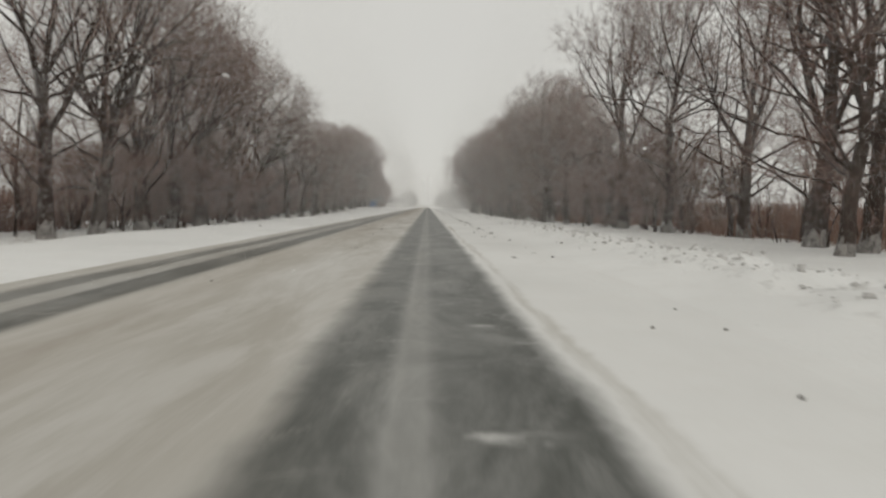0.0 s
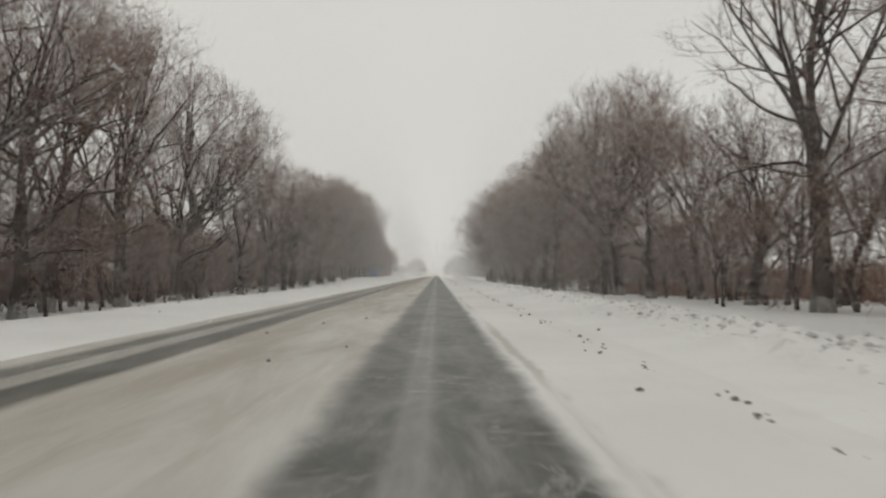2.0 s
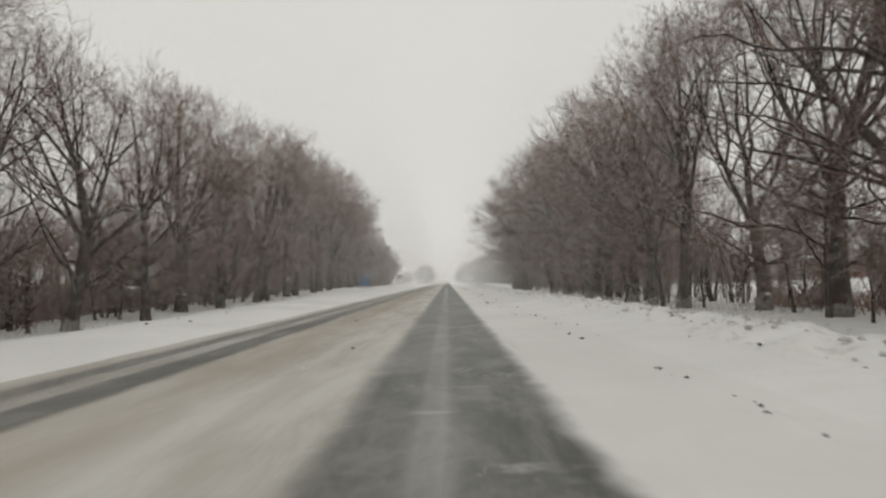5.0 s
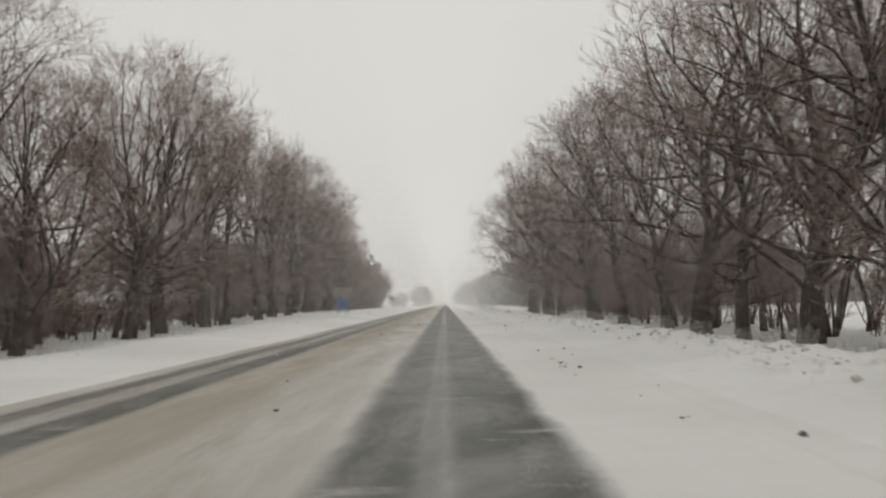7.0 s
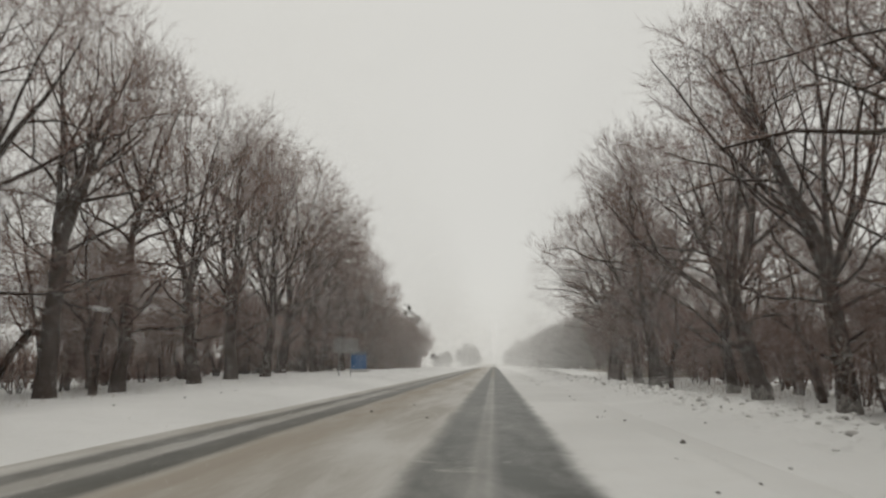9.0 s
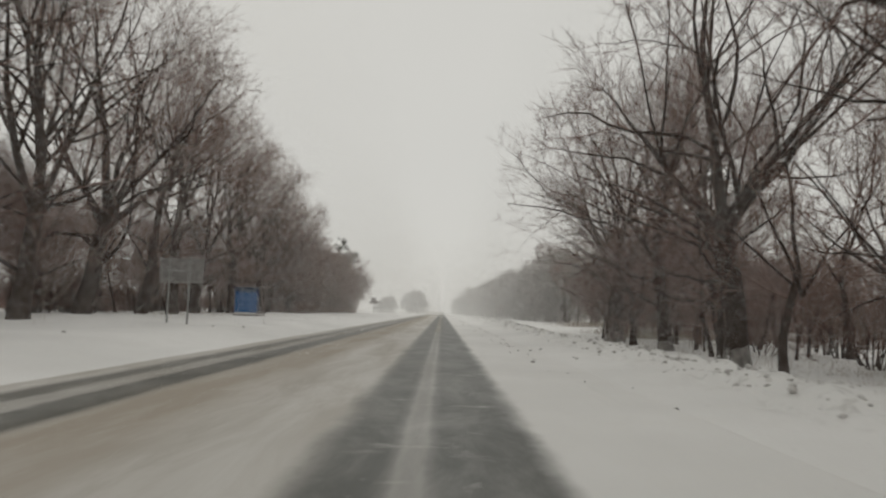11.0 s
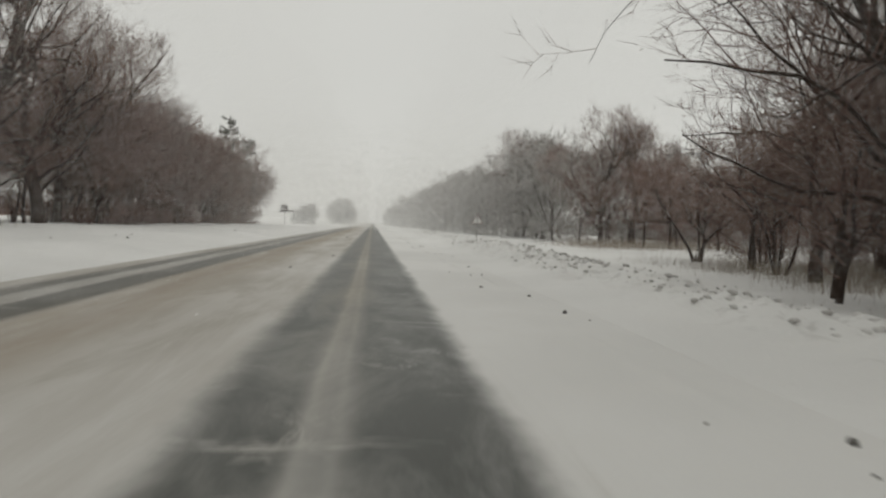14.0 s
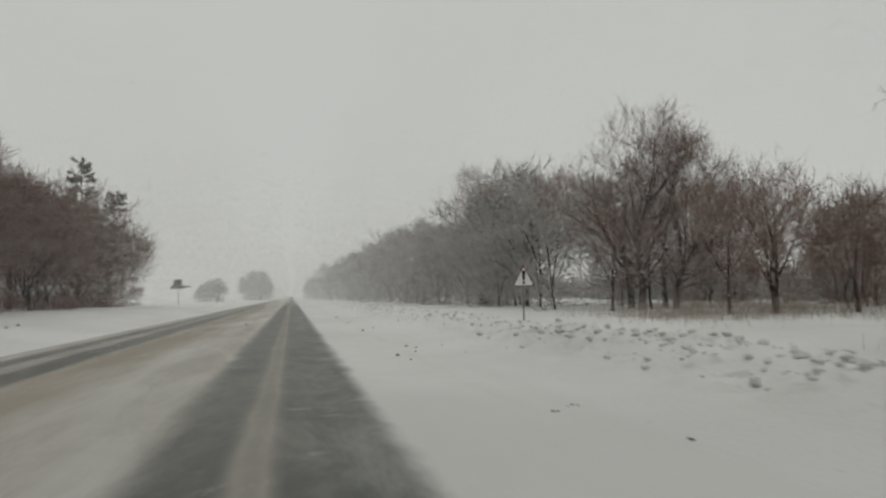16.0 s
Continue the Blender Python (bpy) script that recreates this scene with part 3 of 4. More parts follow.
def shrub_meshes(seed, tall, stems, density=1.0, mat=None, twig_r=0.009):
    """A bush of many stems from one stool."""
    w = Wood(seed)
    r = w.r
    az, tilt = r.uniform(0, 6.28, stems), np.radians(np.abs(r.normal(14, 12, stems)))
    d = np.stack([np.cos(az) * np.sin(tilt), np.sin(az) * np.sin(tilt), np.cos(tilt)], 1)
    p = np.stack([np.cos(az) * 0.25, np.sin(az) * 0.25, np.full(stems, -0.2)], 1) * r.uniform(0.3, 1, (stems, 1)) * np.array([1, 1, 0]) + np.array([0, 0, -0.2])
    ln = tall * r.uniform(0.6, 1.05, stems)
    ra = 0.012 + 0.009 * ln * r.uniform(0.6, 1.2, stems)
    P, D = w.grow(p, d, ln, 5, 0.11, 0.03)
    wood = [tubes(P, ra, ra * 0.2, 4)]
    p, d, t, pl, rr, _ = w.sprout(P, D, ln, ra, ra * 0.2, int(9 * density), 0.15, 1.0, 42, 12)
    l2 = tall * r.uniform(0.12, 0.30, len(p)) * (1.1 - 0.5 * t)
    P2, D2 = w.grow(p, unit(d + np.array([0, 0, 0.2])), l2, 3, 0.15, 0.06)
    b2 = np.full(len(p), twig_r * 1.1)
    crown = [tubes(P2, b2, b2 * 0.3, 3)]
    p, d, t, pl, rr, _ = w.sprout(P2, D2, l2, b2, b2 * 0.3, int(7 * density), 0.1, 1.0, 38, 13)
    crown.append(slivers(p, unit(d + np.array([0, 0, 0.15])), r.uniform(0.25, 0.7, len(p)), np.full(len(p), twig_r), r))
    return join_mesh("stems", wood, M_BARK), join_mesh("twigs", crown, mat or M_TWIG)


def crooked_meshes(seed, tall, stems):
    """A low tree of a few crooked stems from one foot, its twigs in tufts at the branch ends."""
    w = Wood(seed)
    r = w.r
    az = np.arange(stems) * 2 * np.pi / stems + r.uniform(-0.5, 0.5, stems)
    tilt = np.radians(r.uniform(4, 27, stems))
    d = np.stack([np.cos(az) * np.sin(tilt), np.sin(az) * np.sin(tilt), np.cos(tilt)], 1)
    p = np.stack([np.cos(az) * 0.10, np.sin(az) * 0.10, np.full(stems, -0.3)], 1)
    ln = tall * r.uniform(0.62, 0.85, stems)
    ra = tall * r.uniform(0.011, 0.017, stems)
    P, D = w.grow(p, d, ln, 9, 0.20, 0.07)
    wood = [tubes(P, ra, ra * 0.10, 7)]
    p, d, t, pl, rr, _ = w.sprout(P, D, ln, ra, ra * 0.22, 7, 0.38, 1.0, 42, 12)
    lf = tall * r.uniform(0.26, 0.46, len(p)) * (1.15 - 0.45 * t)
    rf = np.minimum(rr * 0.6, 0.05)
    F, E = w.grow(p, d, lf, 6, 0.24, 0.07)
    wood.append(tubes(F, rf, rf * 0.25, 5))
    p, d, t, pl, rr, _ = w.sprout(F, E, lf, rf, rf * 0.25, 6, 0.30, 1.0, 46, 14)
    lb = r.uniform(0.5, 1.3, len(p)) * tall / 7
    rb = np.clip(rr * 0.6, 0.010, 0.022)
    B, G = w.grow(p, d, lb, 3, 0.26, 0.06)
    wood.append(tubes(B, rb, rb * 0.3, 4))
    p, d, t, _, _, _ = w.sprout(B, G, lb, rb, rb * 0.3, 11, 0.45, 1.0, 52, 18)
    crown = [slivers(p, unit(d + np.array([0, 0, 0.1])), r.uniform(0.22, 0.60, len(p)), np.full(len(p), 0.009), r, 0.4)]
    q, g, t, _, _, _ = w.sprout(np.stack([p, p + 0.4 * d], 1), np.stack([d, d], 1), np.full(len(p), 0.4), np.full(len(p), 0.01), np.full(len(p), 0.01), 3, 0.3, 1.0, 44, 16)
    crown.append(slivers(q, g, r.uniform(0.12, 0.34, len(q)), np.full(len(q), 0.008), r, 0.4))
    return join_mesh("trunk", wood, M_BARK), join_mesh("crown", crown, M_TWIG)


def plant(name, meshes, names, labels):
    """An Empty at the foot with one part for each mesh; the first of its kind, to be copied."""
    e = new(name)
    for me, n in zip(meshes, names):
        ob = new(n, me)
        ob.parent = e
        if labels.get(n):
            ob["label"] = labels[n]
    return e


TREE_LABEL = "tall bare deciduous tree with grey-brown bark in roadside snow"
LIMED = "tall bare deciduous tree, trunk foot whitewashed, in roadside snow"
BROAD = dict(reach=0.60, forks=3, crook=0.10, sides=(10, 6, 5), fine=4.6, bow=0.06, twig_r=0.0100)
BIG = [tree_meshes(11, 16.5, 0.36, 4, 2.6, 24, wide=0.42, **BROAD), tree_meshes(12, 17.0, 0.38, 3, 3.2, 22, wide=0.38, fork_at=0.36, **BROAD), tree_meshes(13, 15.5, 0.33, 3, 2.4, 22, wide=0.42, **BROAD),
       tree_meshes(14, 16.0, 0.39, 5, 2.2, 24, wide=0.44, fork_at=0.33, **BROAD), tree_meshes(15, 15.5, 0.32, 2, 2.8, 20, wide=0.40, fork_at=0.30, **BROAD), tree_meshes(16, 17.0, 0.40, 4, 3.0, 24, wide=0.43, fork_at=0.34, **BROAD),
       tree_meshes(17, 16.5, 0.44, 4, 3.6, 26, 1.0, 0.03, 76, wide=0.54, **BROAD),
       tree_meshes(18, 13.0, 0.25, 4, 2.4, 34, 1.0, 0.02, 52, wide=0.47, fork_at=0.28, **dict(BROAD, reach=0.40))]
THIN = dict(reach=0.40, sides=(8, 5, 4), cheap=True, bow=0.09, crook=0.12)
SLIM = [tree_meshes(31, 12.5, 0.17, 3, 1.8, 18, 0.75, 0.10, 56, wide=0.33, fine=2.6, **THIN), tree_meshes(32, 11.5, 0.15, 2, 1.6, 16, 0.75, 0.12, 58, wide=0.34, fine=2.6, **THIN),
        tree_meshes(33, 13.0, 0.18, 4, 1.5, 18, 0.75, 0.09, 56, wide=0.34, fine=2.6, **THIN), tree_meshes(34, 9.0, 0.14, 3, 1.2, 16, 0.8, 0.14, 60, wide=0.42, fine=2.6, **THIN)]
LOW = [tree_meshes(41, 6.2, 0.11, 3, 0.5, 20, 0.8, 0.16, 70, 0.014, 0.5, (6, 4, 3), 2.7, None, 0.55, cheap=True)[:2], tree_meshes(42, 5.2, 0.10, 2, 0.4, 18, 0.8, 0.20, 72, 0.014, 0.55, (6, 4, 3), 2.7, None, 0.60, cheap=True)[:2],
       tree_meshes(43, 7.2, 0.12, 4, 0.6, 22, 0.8, 0.14, 68, 0.014, 0.5, (6, 4, 3), 2.7, None, 0.50, cheap=True)[:2],
       tree_meshes(44, 7.6, 0.15, 4, 0.45, 13, 0.8, 0.10, 58, 0.013, 0.36, (9, 7, 5), 3.0, None, 0.56, 0.11, False, 0.17)[:2]]
CROOKED = [crooked_meshes(46, 6.6, 4), crooked_meshes(47, 7.6, 2), crooked_meshes(48, 7.0, 3)]
BUSH = [shrub_meshes(51, 4.6, 8, 0.85, None, 0.014), shrub_meshes(52, 3.4, 7, 0.8, None, 0.012), shrub_meshes(53, 6.2, 9, 0.9, None, 0.016), shrub_meshes(54, 2.2, 6, 0.8, None, 0.011)]
THICK = [tree_meshes(61, 9.0, 0.10, 4, 0.3, 24, 0.75, 0.06, 66, 0.021, 0.44, (5, 4, 3), 5.5, cheap=True)[:2], tree_meshes(62, 8.0, 0.09, 5, 0.3, 24, 0.75, 0.06, 68, 0.021, 0.48, (5, 4, 3), 5.5, cheap=True)[:2],
         tree_meshes(63, 10.0, 0.11, 5, 0.3, 25, 0.75, 0.06, 64, 0.021, 0.44, (5, 4, 3), 5.5, cheap=True)[:2]]
HAZED = [tree_meshes(71, 9.0, 0.10, 4, 0.3, 22, 0.6, 0.06, 66, 0.034, 0.44, (5, 4, 3), 8, M_HAZE_GREY, cheap=True)[:2], tree_meshes(72, 10.0, 0.10, 5, 0.3, 22, 0.6, 0.06, 66, 0.034, 0.46, (5, 4, 3), 8, M_HAZE_GREY, cheap=True)[:2]]
FARWOOD = [tree_meshes(66, 10.0, 0.12, 5, 0.3, 26, 0.8, 0.06, 70, 0.075, 0.46, (5, 4, 3), 5, M_FAR_HAZE, cheap=True)[:2], tree_meshes(67, 8.5, 0.12, 4, 0.3, 26, 0.8, 0.06, 70, 0.075, 0.48, (5, 4, 3), 5, M_FAR_HAZE, cheap=True)[:2]]
STOCK = {}
THICKET_WORDS = {"thicket": "bare brown thicket of thin stems and dense twigs", "rimed_thicket": "grey thicket of dense twigs beside the road, haze put into its colour",
                 "far_thicket": "clump of trees far down the road, haze put into its colour"}


def put(kind, bank, i, x, y, k=1.0, rz=None, lean=(0, 0), limed=False, dz=0.0, group=""):
    """Set a plant of a stock at (x, y), k times its size."""
    key = (kind, i, limed)
    rng = random.Random(int(x * 131 + y * 977))
    if rz is None:
        rz = rng.uniform(0, 360)
    m = pose(x, y, h_at(x, y) - 0.03 + dz, lean[0], lean[1], rz)
    if key not in STOCK:
        if kind in ("tree", "young_tree", "low_tree", "crooked_tree"):
            ms = bank[i] if limed else bank[i][:2]
            e = plant(kind, ms, ("trunk", "crown", "whitewash"), {"whitewash": "flaking grey-white limewash on the trunk foot", "crown": "fine bare brown twigs"})
            tagged(e, LIMED if limed else {"tree": TREE_LABEL, "young_tree": "slim bare young tree among the roadside trees", "low_tree": "low spreading bare tree under the taller trees", "crooked_tree": "crooked bare tree with tufted twigs, several stems from one foot"}[kind], "tree", group or "trees lining the road")
        else:
            e = plant(kind, bank[i], ("stool", "crown"), {})
            tagged(e, "bare many-stemmed brown bush in the snow under trees" if kind == "bush" else (THICKET_WORDS.get(kind)), "bush", group or ("bushes under the trees" if kind == "bush" else "thickets along the road"))
        e.matrix_basis = m
        e.scale = (k, k, k)
        STOCK[key] = e
        return e
    src = STOCK[key]
    c = copy_thing(src, m)
    c.scale = (k, k, k)
    return c


# trees whose feet are seen from the road: x, y, stock, size
RIGHT = [(16.0, 28.5, 0, 1.0), (17.0, 37.0, 2, 0.95), (15.2, 44.0, 4, 1.0), (15.0, 53.4, 1, 1.0), (15.6, 61.0, 3, 0.62), (16.0, 68.0, 2, 0.68),
         (15.0, 75.0, 4, 0.95), (14.6, 82.0, 3, 1.0), (15.0, 88.0, 5, 1.02), (15.8, 94.0, 0, 1.0), (15.6, 100.5, 2, 1.0),
         (13.5, 106.0, 1, 0.95), (13.4, 111.5, 4, 0.95), (13.6, 117.3, 3, 1.0), (12.8, 121.3, 4, 0.9), (13.0, 126.8, 6, 1.0), (14.0, 135.3, 2, 1.02), (13.2, 143.0, 0, 1.0),
         (13.0, 150.9, 3, 1.0), (14.0, 158.0, 4, 1.0), (11.2, 165.5, 5, 1.0), (14.0, 173.6, 4, 0.9), (12.6, 178.2, 0, 0.98), (12.0, 188.0, 6, 1.0), (12.9, 189.6, 4, 0.9), (19.4, 198.3, 7, 0.66), (17.8, 192.0, 7, 0.70), (19.6, 186.0, 2, 0.62), (20.8, 200.8, 4, 0.55), (22.6, 206.2, 7, 0.62)]
LEFT = [(-18.2, 33.5, 2, 1.0), (-18.4, 39.0, 0, 1.0), (-18.8, 46.0, 3, 1.0), (-19.4, 53.0, 5, 0.95), (-19.4, 59.0, 4, 1.0), (-20.6, 63.5, 2, 0.95), (-19.6, 70.1, 0, 1.02), (-20.4, 81.1, 3, 1.0), (-20.0, 85.8, 5, 1.0),
        (-18.6, 93.0, 2, 0.9), (-18.0, 99.0, 3, 0.84), (-17.4, 106.0, 4, 0.84), (-18.0, 113.0, 5, 0.84), (-17.6, 119.5, 2, 0.80), (-17.4, 129.3, 0, 0.93), (-18.2, 135.5, 3, 0.93),
        (-17.6, 142.0, 1, 0.95), (-18.0, 148.0, 4, 1.05), (-17.0, 154.5, 2, 1.05), (-17.6, 161.5, 5, 1.0), (-17.4, 168.0, 0, 1.02), (-18.4, 175.0, 3, 1.05), (-18.4, 182.0, 4, 1.05), (-19.0, 188.5, 1, 0.98),
        (-20.2, 196.5, 2, 1.05), (-19.4, 203.5, 5, 0.95), (-18.6, 210.5, 0, 0.95), (-19.5, 217.5, 3, 0.9), (-19.0, 225.0, 2, 0.88)]
for x, y, i, k in RIGHT:
    lean_to = random.Random(int(5 * x + 11 * y))
    put("tree", BIG, i, x, y, 1.06 * k, None, (lean_to.gauss(0, 2.5), lean_to.gauss(0, 3)), limed=True)
for x, y, i, k in LEFT:
    lean_to = random.Random(int(5 * x + 11 * y))
    put("tree", BIG, i, x, y, (1.10 if y < 92 else 1.05) * k, None, (lean_to.gauss(0, 2.5), lean_to.gauss(0, 3.5)), limed=y < 100)
put("tree", BIG, 4, 13.6, 22.4, 0.82, 200, (0, -9), True)
put("tree", BIG, 2, 15.6, 24.4, 0.95, None, (0, 3), True)
# slim trees between and behind them
for x, y, i, k in [(13.2, 108.8, 0, 0.9), (12.2, 114.0, 1, 0.8), (11.6, 162.8, 2, 0.9), (12.0, 169.4, 1, 0.9), (12.6, 171.5, 3, 0.8), (12.4, 183.5, 3, 0.75), (12.6, 191.8, 1, 0.9),
                   (14.6, 148.2, 0, 0.9), (15.6, 163.0, 2, 1.0), (13.0, 58.0, 3, 0.55), (14.2, 85.0, 0, 1.0),
                   (-19.4, 55.5, 0, 0.9), (-20.8, 58.0, 2, 0.9), (-15.6, 59.0, 3, 0.42), (-18.0, 73.0, 3, 0.4), (-17.2, 119.0, 1, 0.9), (-17.0, 131.4, 3, 0.8), (-17.4, 145.0, 0, 0.85), (-18.8, 122.5, 2, 1.0), (-20.5, 126, 0, 1.1), (-19.5, 132, 2, 1.0), (-21, 138, 1, 1.1), (-22, 119, 2, 1.1),
                   (15.5, 120.5, 0, 1.0), (16.5, 127.5, 2, 1.05), (15.2, 131.5, 1, 1.0), (17.5, 136, 2, 1.1), (16.2, 140.5, 0, 1.0)]:
    lean_to = random.Random(int(7 * x + 3 * y))
    put("young_tree", SLIM, i, x, y, k, None, (lean_to.gauss(0, 5), lean_to.gauss(0, 6)))
near = random.Random(8)
y = 47.0
while y < 170:
    put("low_tree", LOW, near.randrange(3), -20.0 + near.uniform(-1.6, 1.2), y, near.uniform(0.7, 1.05), None, (near.uniform(-8, 8), near.uniform(-8, 8)))
    y += near.uniform(5.5, 10)
y = 44.0
while y < 182:
    put("low_tree", LOW, near.randrange(3), 14.9 + near.uniform(-0.9, 2.4), y, near.uniform(0.6, 1.0), None, (near.uniform(-8, 8), near.uniform(-8, 8)))
    y += near.uniform(4.5, 9)
for y in range(180, 228, 4):
    put("low_tree", LOW, near.randrange(3), -21.5 - near.uniform(0, 5), y + near.uniform(-1.5, 1.5), near.uniform(0.85, 1.2))
for n in range(64):
    put("bush", BUSH, near.choice((0, 2, 2)), -21.0 - near.uniform(0, 6), 58 + 158 * (n + near.random()) / 64, near.uniform(0.7, 1.05))
for n in range(30):
    put("bush", BUSH, near.choice((0, 2, 1)), 17.0 + near.uniform(0, 5), 50 + 134 * (n + near.random()) / 30, near.uniform(0.7, 1.05))
fill = random.Random(5)
y = 28.0
while y < 228:
    for side in (-1, 1):
        if side > 0 and y > 186:
            continue
        n = 1
        for _ in range(n):
            off = fill.uniform(1.5, 8.0)
            base = (19.0 if side < 0 else 14.5) + off
            put("young_tree", SLIM, fill.randrange(4), side * base, y + fill.uniform(-2, 2), fill.uniform(0.7, 1.1), None, (fill.gauss(0, 6), fill.gauss(0, 6)))
        base = (20.2 if side < 0 else 14.8) + fill.uniform(0.6, 4.5)
        for q in (0, 1):
            if not (side < 0 and 186 < y < 200 and q == 0):
                put("bush", BUSH, fill.choice((0, 1, 3) if q == 0 else (0, 2, 2)), side * (base + q * 3.5), y + fill.uniform(-1.5, 1.5), fill.uniform(0.75, 1.15))
    if y < 186:
        put("bush", BUSH, fill.choice((0, 0, 2)), -20.8 - fill.uniform(0, 3.0), y + 2.4 + fill.uniform(-1, 1), fill.uniform(0.7, 1.1))
    for side in (-1, 1):
        if side > 0 and y > 184 or side < 0 and 180 < y < 202:
            continue
        for q in range(fill.choice((1, 2)) if side < 0 else fill.choice((0, 1))):
            k = fill.uniform(0.65, 1.1)
            put("low_tree", LOW, fill.randrange(3), side * ((18.5 if side < 0 else 14.6) + fill.uniform(0, 6.5)), y + fill.uniform(-2.4, 2.4), k)
    y += 4.9


# ---------------------------------------------------------------- thickets at the ends of the rows
def thick(kind, i, x, y, k):
    return put(kind, THICK, i, x, y, k, dz=-1.3 * k)


for n in range(42):
    y = 222 + 64 * fill.random()
    deep = fill.random()
    thick("thicket", fill.randrange(3), -17.6 - 10 * deep * deep, y, fill.uniform(0.9, 1.15) * (1.18 - 0.12 * (y - 222) / 64))
for x, y, i, k in [(-20.5, 222, 5, 0.72), (-22, 232, 1, 0.85), (-20, 241, 0, 0.72), (-21.5, 250, 3, 0.70), (-23, 262, 2, 0.66)]:
    put("tree", BIG, i, x, y, k)
# bushes trailing off beyond the end of that thicket
for x, y, k in [(-19.5, 288, 0.5), (-21.5, 291, 0.45), (-19.5, 294, 0.35)]:
    thick("thicket", 1, x, y, k)
# behind the open stretch on the other side
for n in range(74):
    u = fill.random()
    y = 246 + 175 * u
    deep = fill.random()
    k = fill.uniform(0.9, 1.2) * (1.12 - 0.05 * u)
    put("rimed_thicket", HAZED, fill.randrange(2), 19.0 - 7.0 * u + 14 * deep * deep, y, 1.1 * k, dz=-1.6 * k)
for x, y, i, k in [(20, 269, 5, 0.86), (22, 274, 1, 0.82), (21, 258, 0, 0.74)]:
    put("tree", BIG, i, x, y, k)
for n in range(18):
    thick("thicket", fill.randrange(3), fill.uniform(21, 36), fill.uniform(180, 212), fill.uniform(0.6, 0.95))
for n in range(14):
    thick("thicket", fill.randrange(3), fill.uniform(31, 42), fill.uniform(212, 262), fill.uniform(0.6, 0.9))
# free-standing group in the open: a domed tree, its neighbours and round low ones at their feet
for x, y, i, k in [(21.0, 236.6, 7, 0.93), (24.8, 239.0, 7, 0.86), (22.6, 241.0, 2, 0.62), (27.5, 245.0, 4, 0.66)]:
    put("tree", BIG, i, x, y, k, limed=x < 21.5)
for x, y, i, k in [(22.7, 230.4, 2, 0.95), (24.2, 228.6, 2, 1.0), (26.0, 231.0, 0, 1.1), (19.0, 236.5, 2, 0.85), (27.6, 227.0, 1, 1.1), (18.6, 204.4, 2, 0.8), (20.2, 208.4, 0, 0.85), (21.8, 197.4, 2, 0.9)]:
    put("low_tree", LOW, i, x, y, k)
for x, y, i, k in [(22.5, 238.0, 1, 0.6), (18.7, 196.0, 2, 0.65), (21.0, 203.0, 0, 0.65)]:
    put("young_tree", SLIM, i, x, y, k)
# crooked trees at the edge of the open field
for x, y, i, k, rz, lean in [(17.9, 210.8, 0, 1.0, 20, (0, 0)), (17.3, 204.2, 1, 1.05, 250, (0, 4)), (16.8, 201.2, 2, 0.95, 70, (0, -5)), (27.3, 218.2, 1, 0.85, 130, (0, -6)), (29.8, 224.0, 2, 0.9, 310, (0, 8)), (22.8, 205.8, 0, 0.9, 160, (0, 0))]:
    put("crooked_tree", CROOKED, i, x, y, k, rz, lean)
put("tree", BIG, 4, 16.5, 198.4, 0.74, 40, (0, -13))
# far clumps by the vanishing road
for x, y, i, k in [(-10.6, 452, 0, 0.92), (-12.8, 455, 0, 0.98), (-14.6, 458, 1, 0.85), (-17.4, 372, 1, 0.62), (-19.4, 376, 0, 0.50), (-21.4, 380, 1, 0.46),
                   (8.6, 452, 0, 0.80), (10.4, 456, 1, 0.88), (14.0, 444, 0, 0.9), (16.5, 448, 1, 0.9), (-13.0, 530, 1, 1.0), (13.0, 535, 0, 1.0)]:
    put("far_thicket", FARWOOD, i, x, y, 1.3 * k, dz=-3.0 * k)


def tree_stump(x, y):
    w = Wood(77)
    P, D = w.grow(np.array([[0, 0, -0.2]]), np.array([[-0.15, 0, 1]]), np.array([1.0]), 5, 0.10, 0.0)
    Q, _ = w.grow(P[:, 2], np.array([[-1, 0.2, 0.25]]), np.array([0.3]), 2, 0.1, 0.0)
    a, b = tubes(P, np.array([0.21]), np.array([0.13]), 10), tubes(Q, np.array([0.11]), np.array([0.08]), 8)
    e = new("tree_stump")
    e.matrix_basis = pose(x, y, h_at(x, y), 0, 0, 0)
    t = new("trunk", join_mesh("trunk", [a, b], M_BARK))
    t.parent = e
    end = P[0, -1]
    bm = bmesh.new()
    bmesh.ops.create_cone(bm, cap_ends=True, segments=10, radius1=0.135, radius2=0.125, depth=0.03)
    bmesh.ops.transform(bm, matrix=Matrix.Translation(Vector(end)) @ Vector(D[0, -1]).to_track_quat("Z", "Y").to_matrix().to_4x4(), verts=bm.verts)
    part("cut_face", bm, M_INNER, e, "weathered grey cut wood")
    return tagged(e, "short leaning stump of a cut tree in snow", "stump")


tree_stump(15.8, 186.8)
put("young_tree", SLIM, 3, 11.9, 190.7, 0.62, 30, (0, -9))
put("bush", BUSH, 3, 11.9, 185.3, 0.9)
put("young_tree", SLIM, 2, 11.8, 182.4, 0.7)
put("young_tree", SLIM, 1, 15.6, 185.3, 0.7, None, (0, 6))


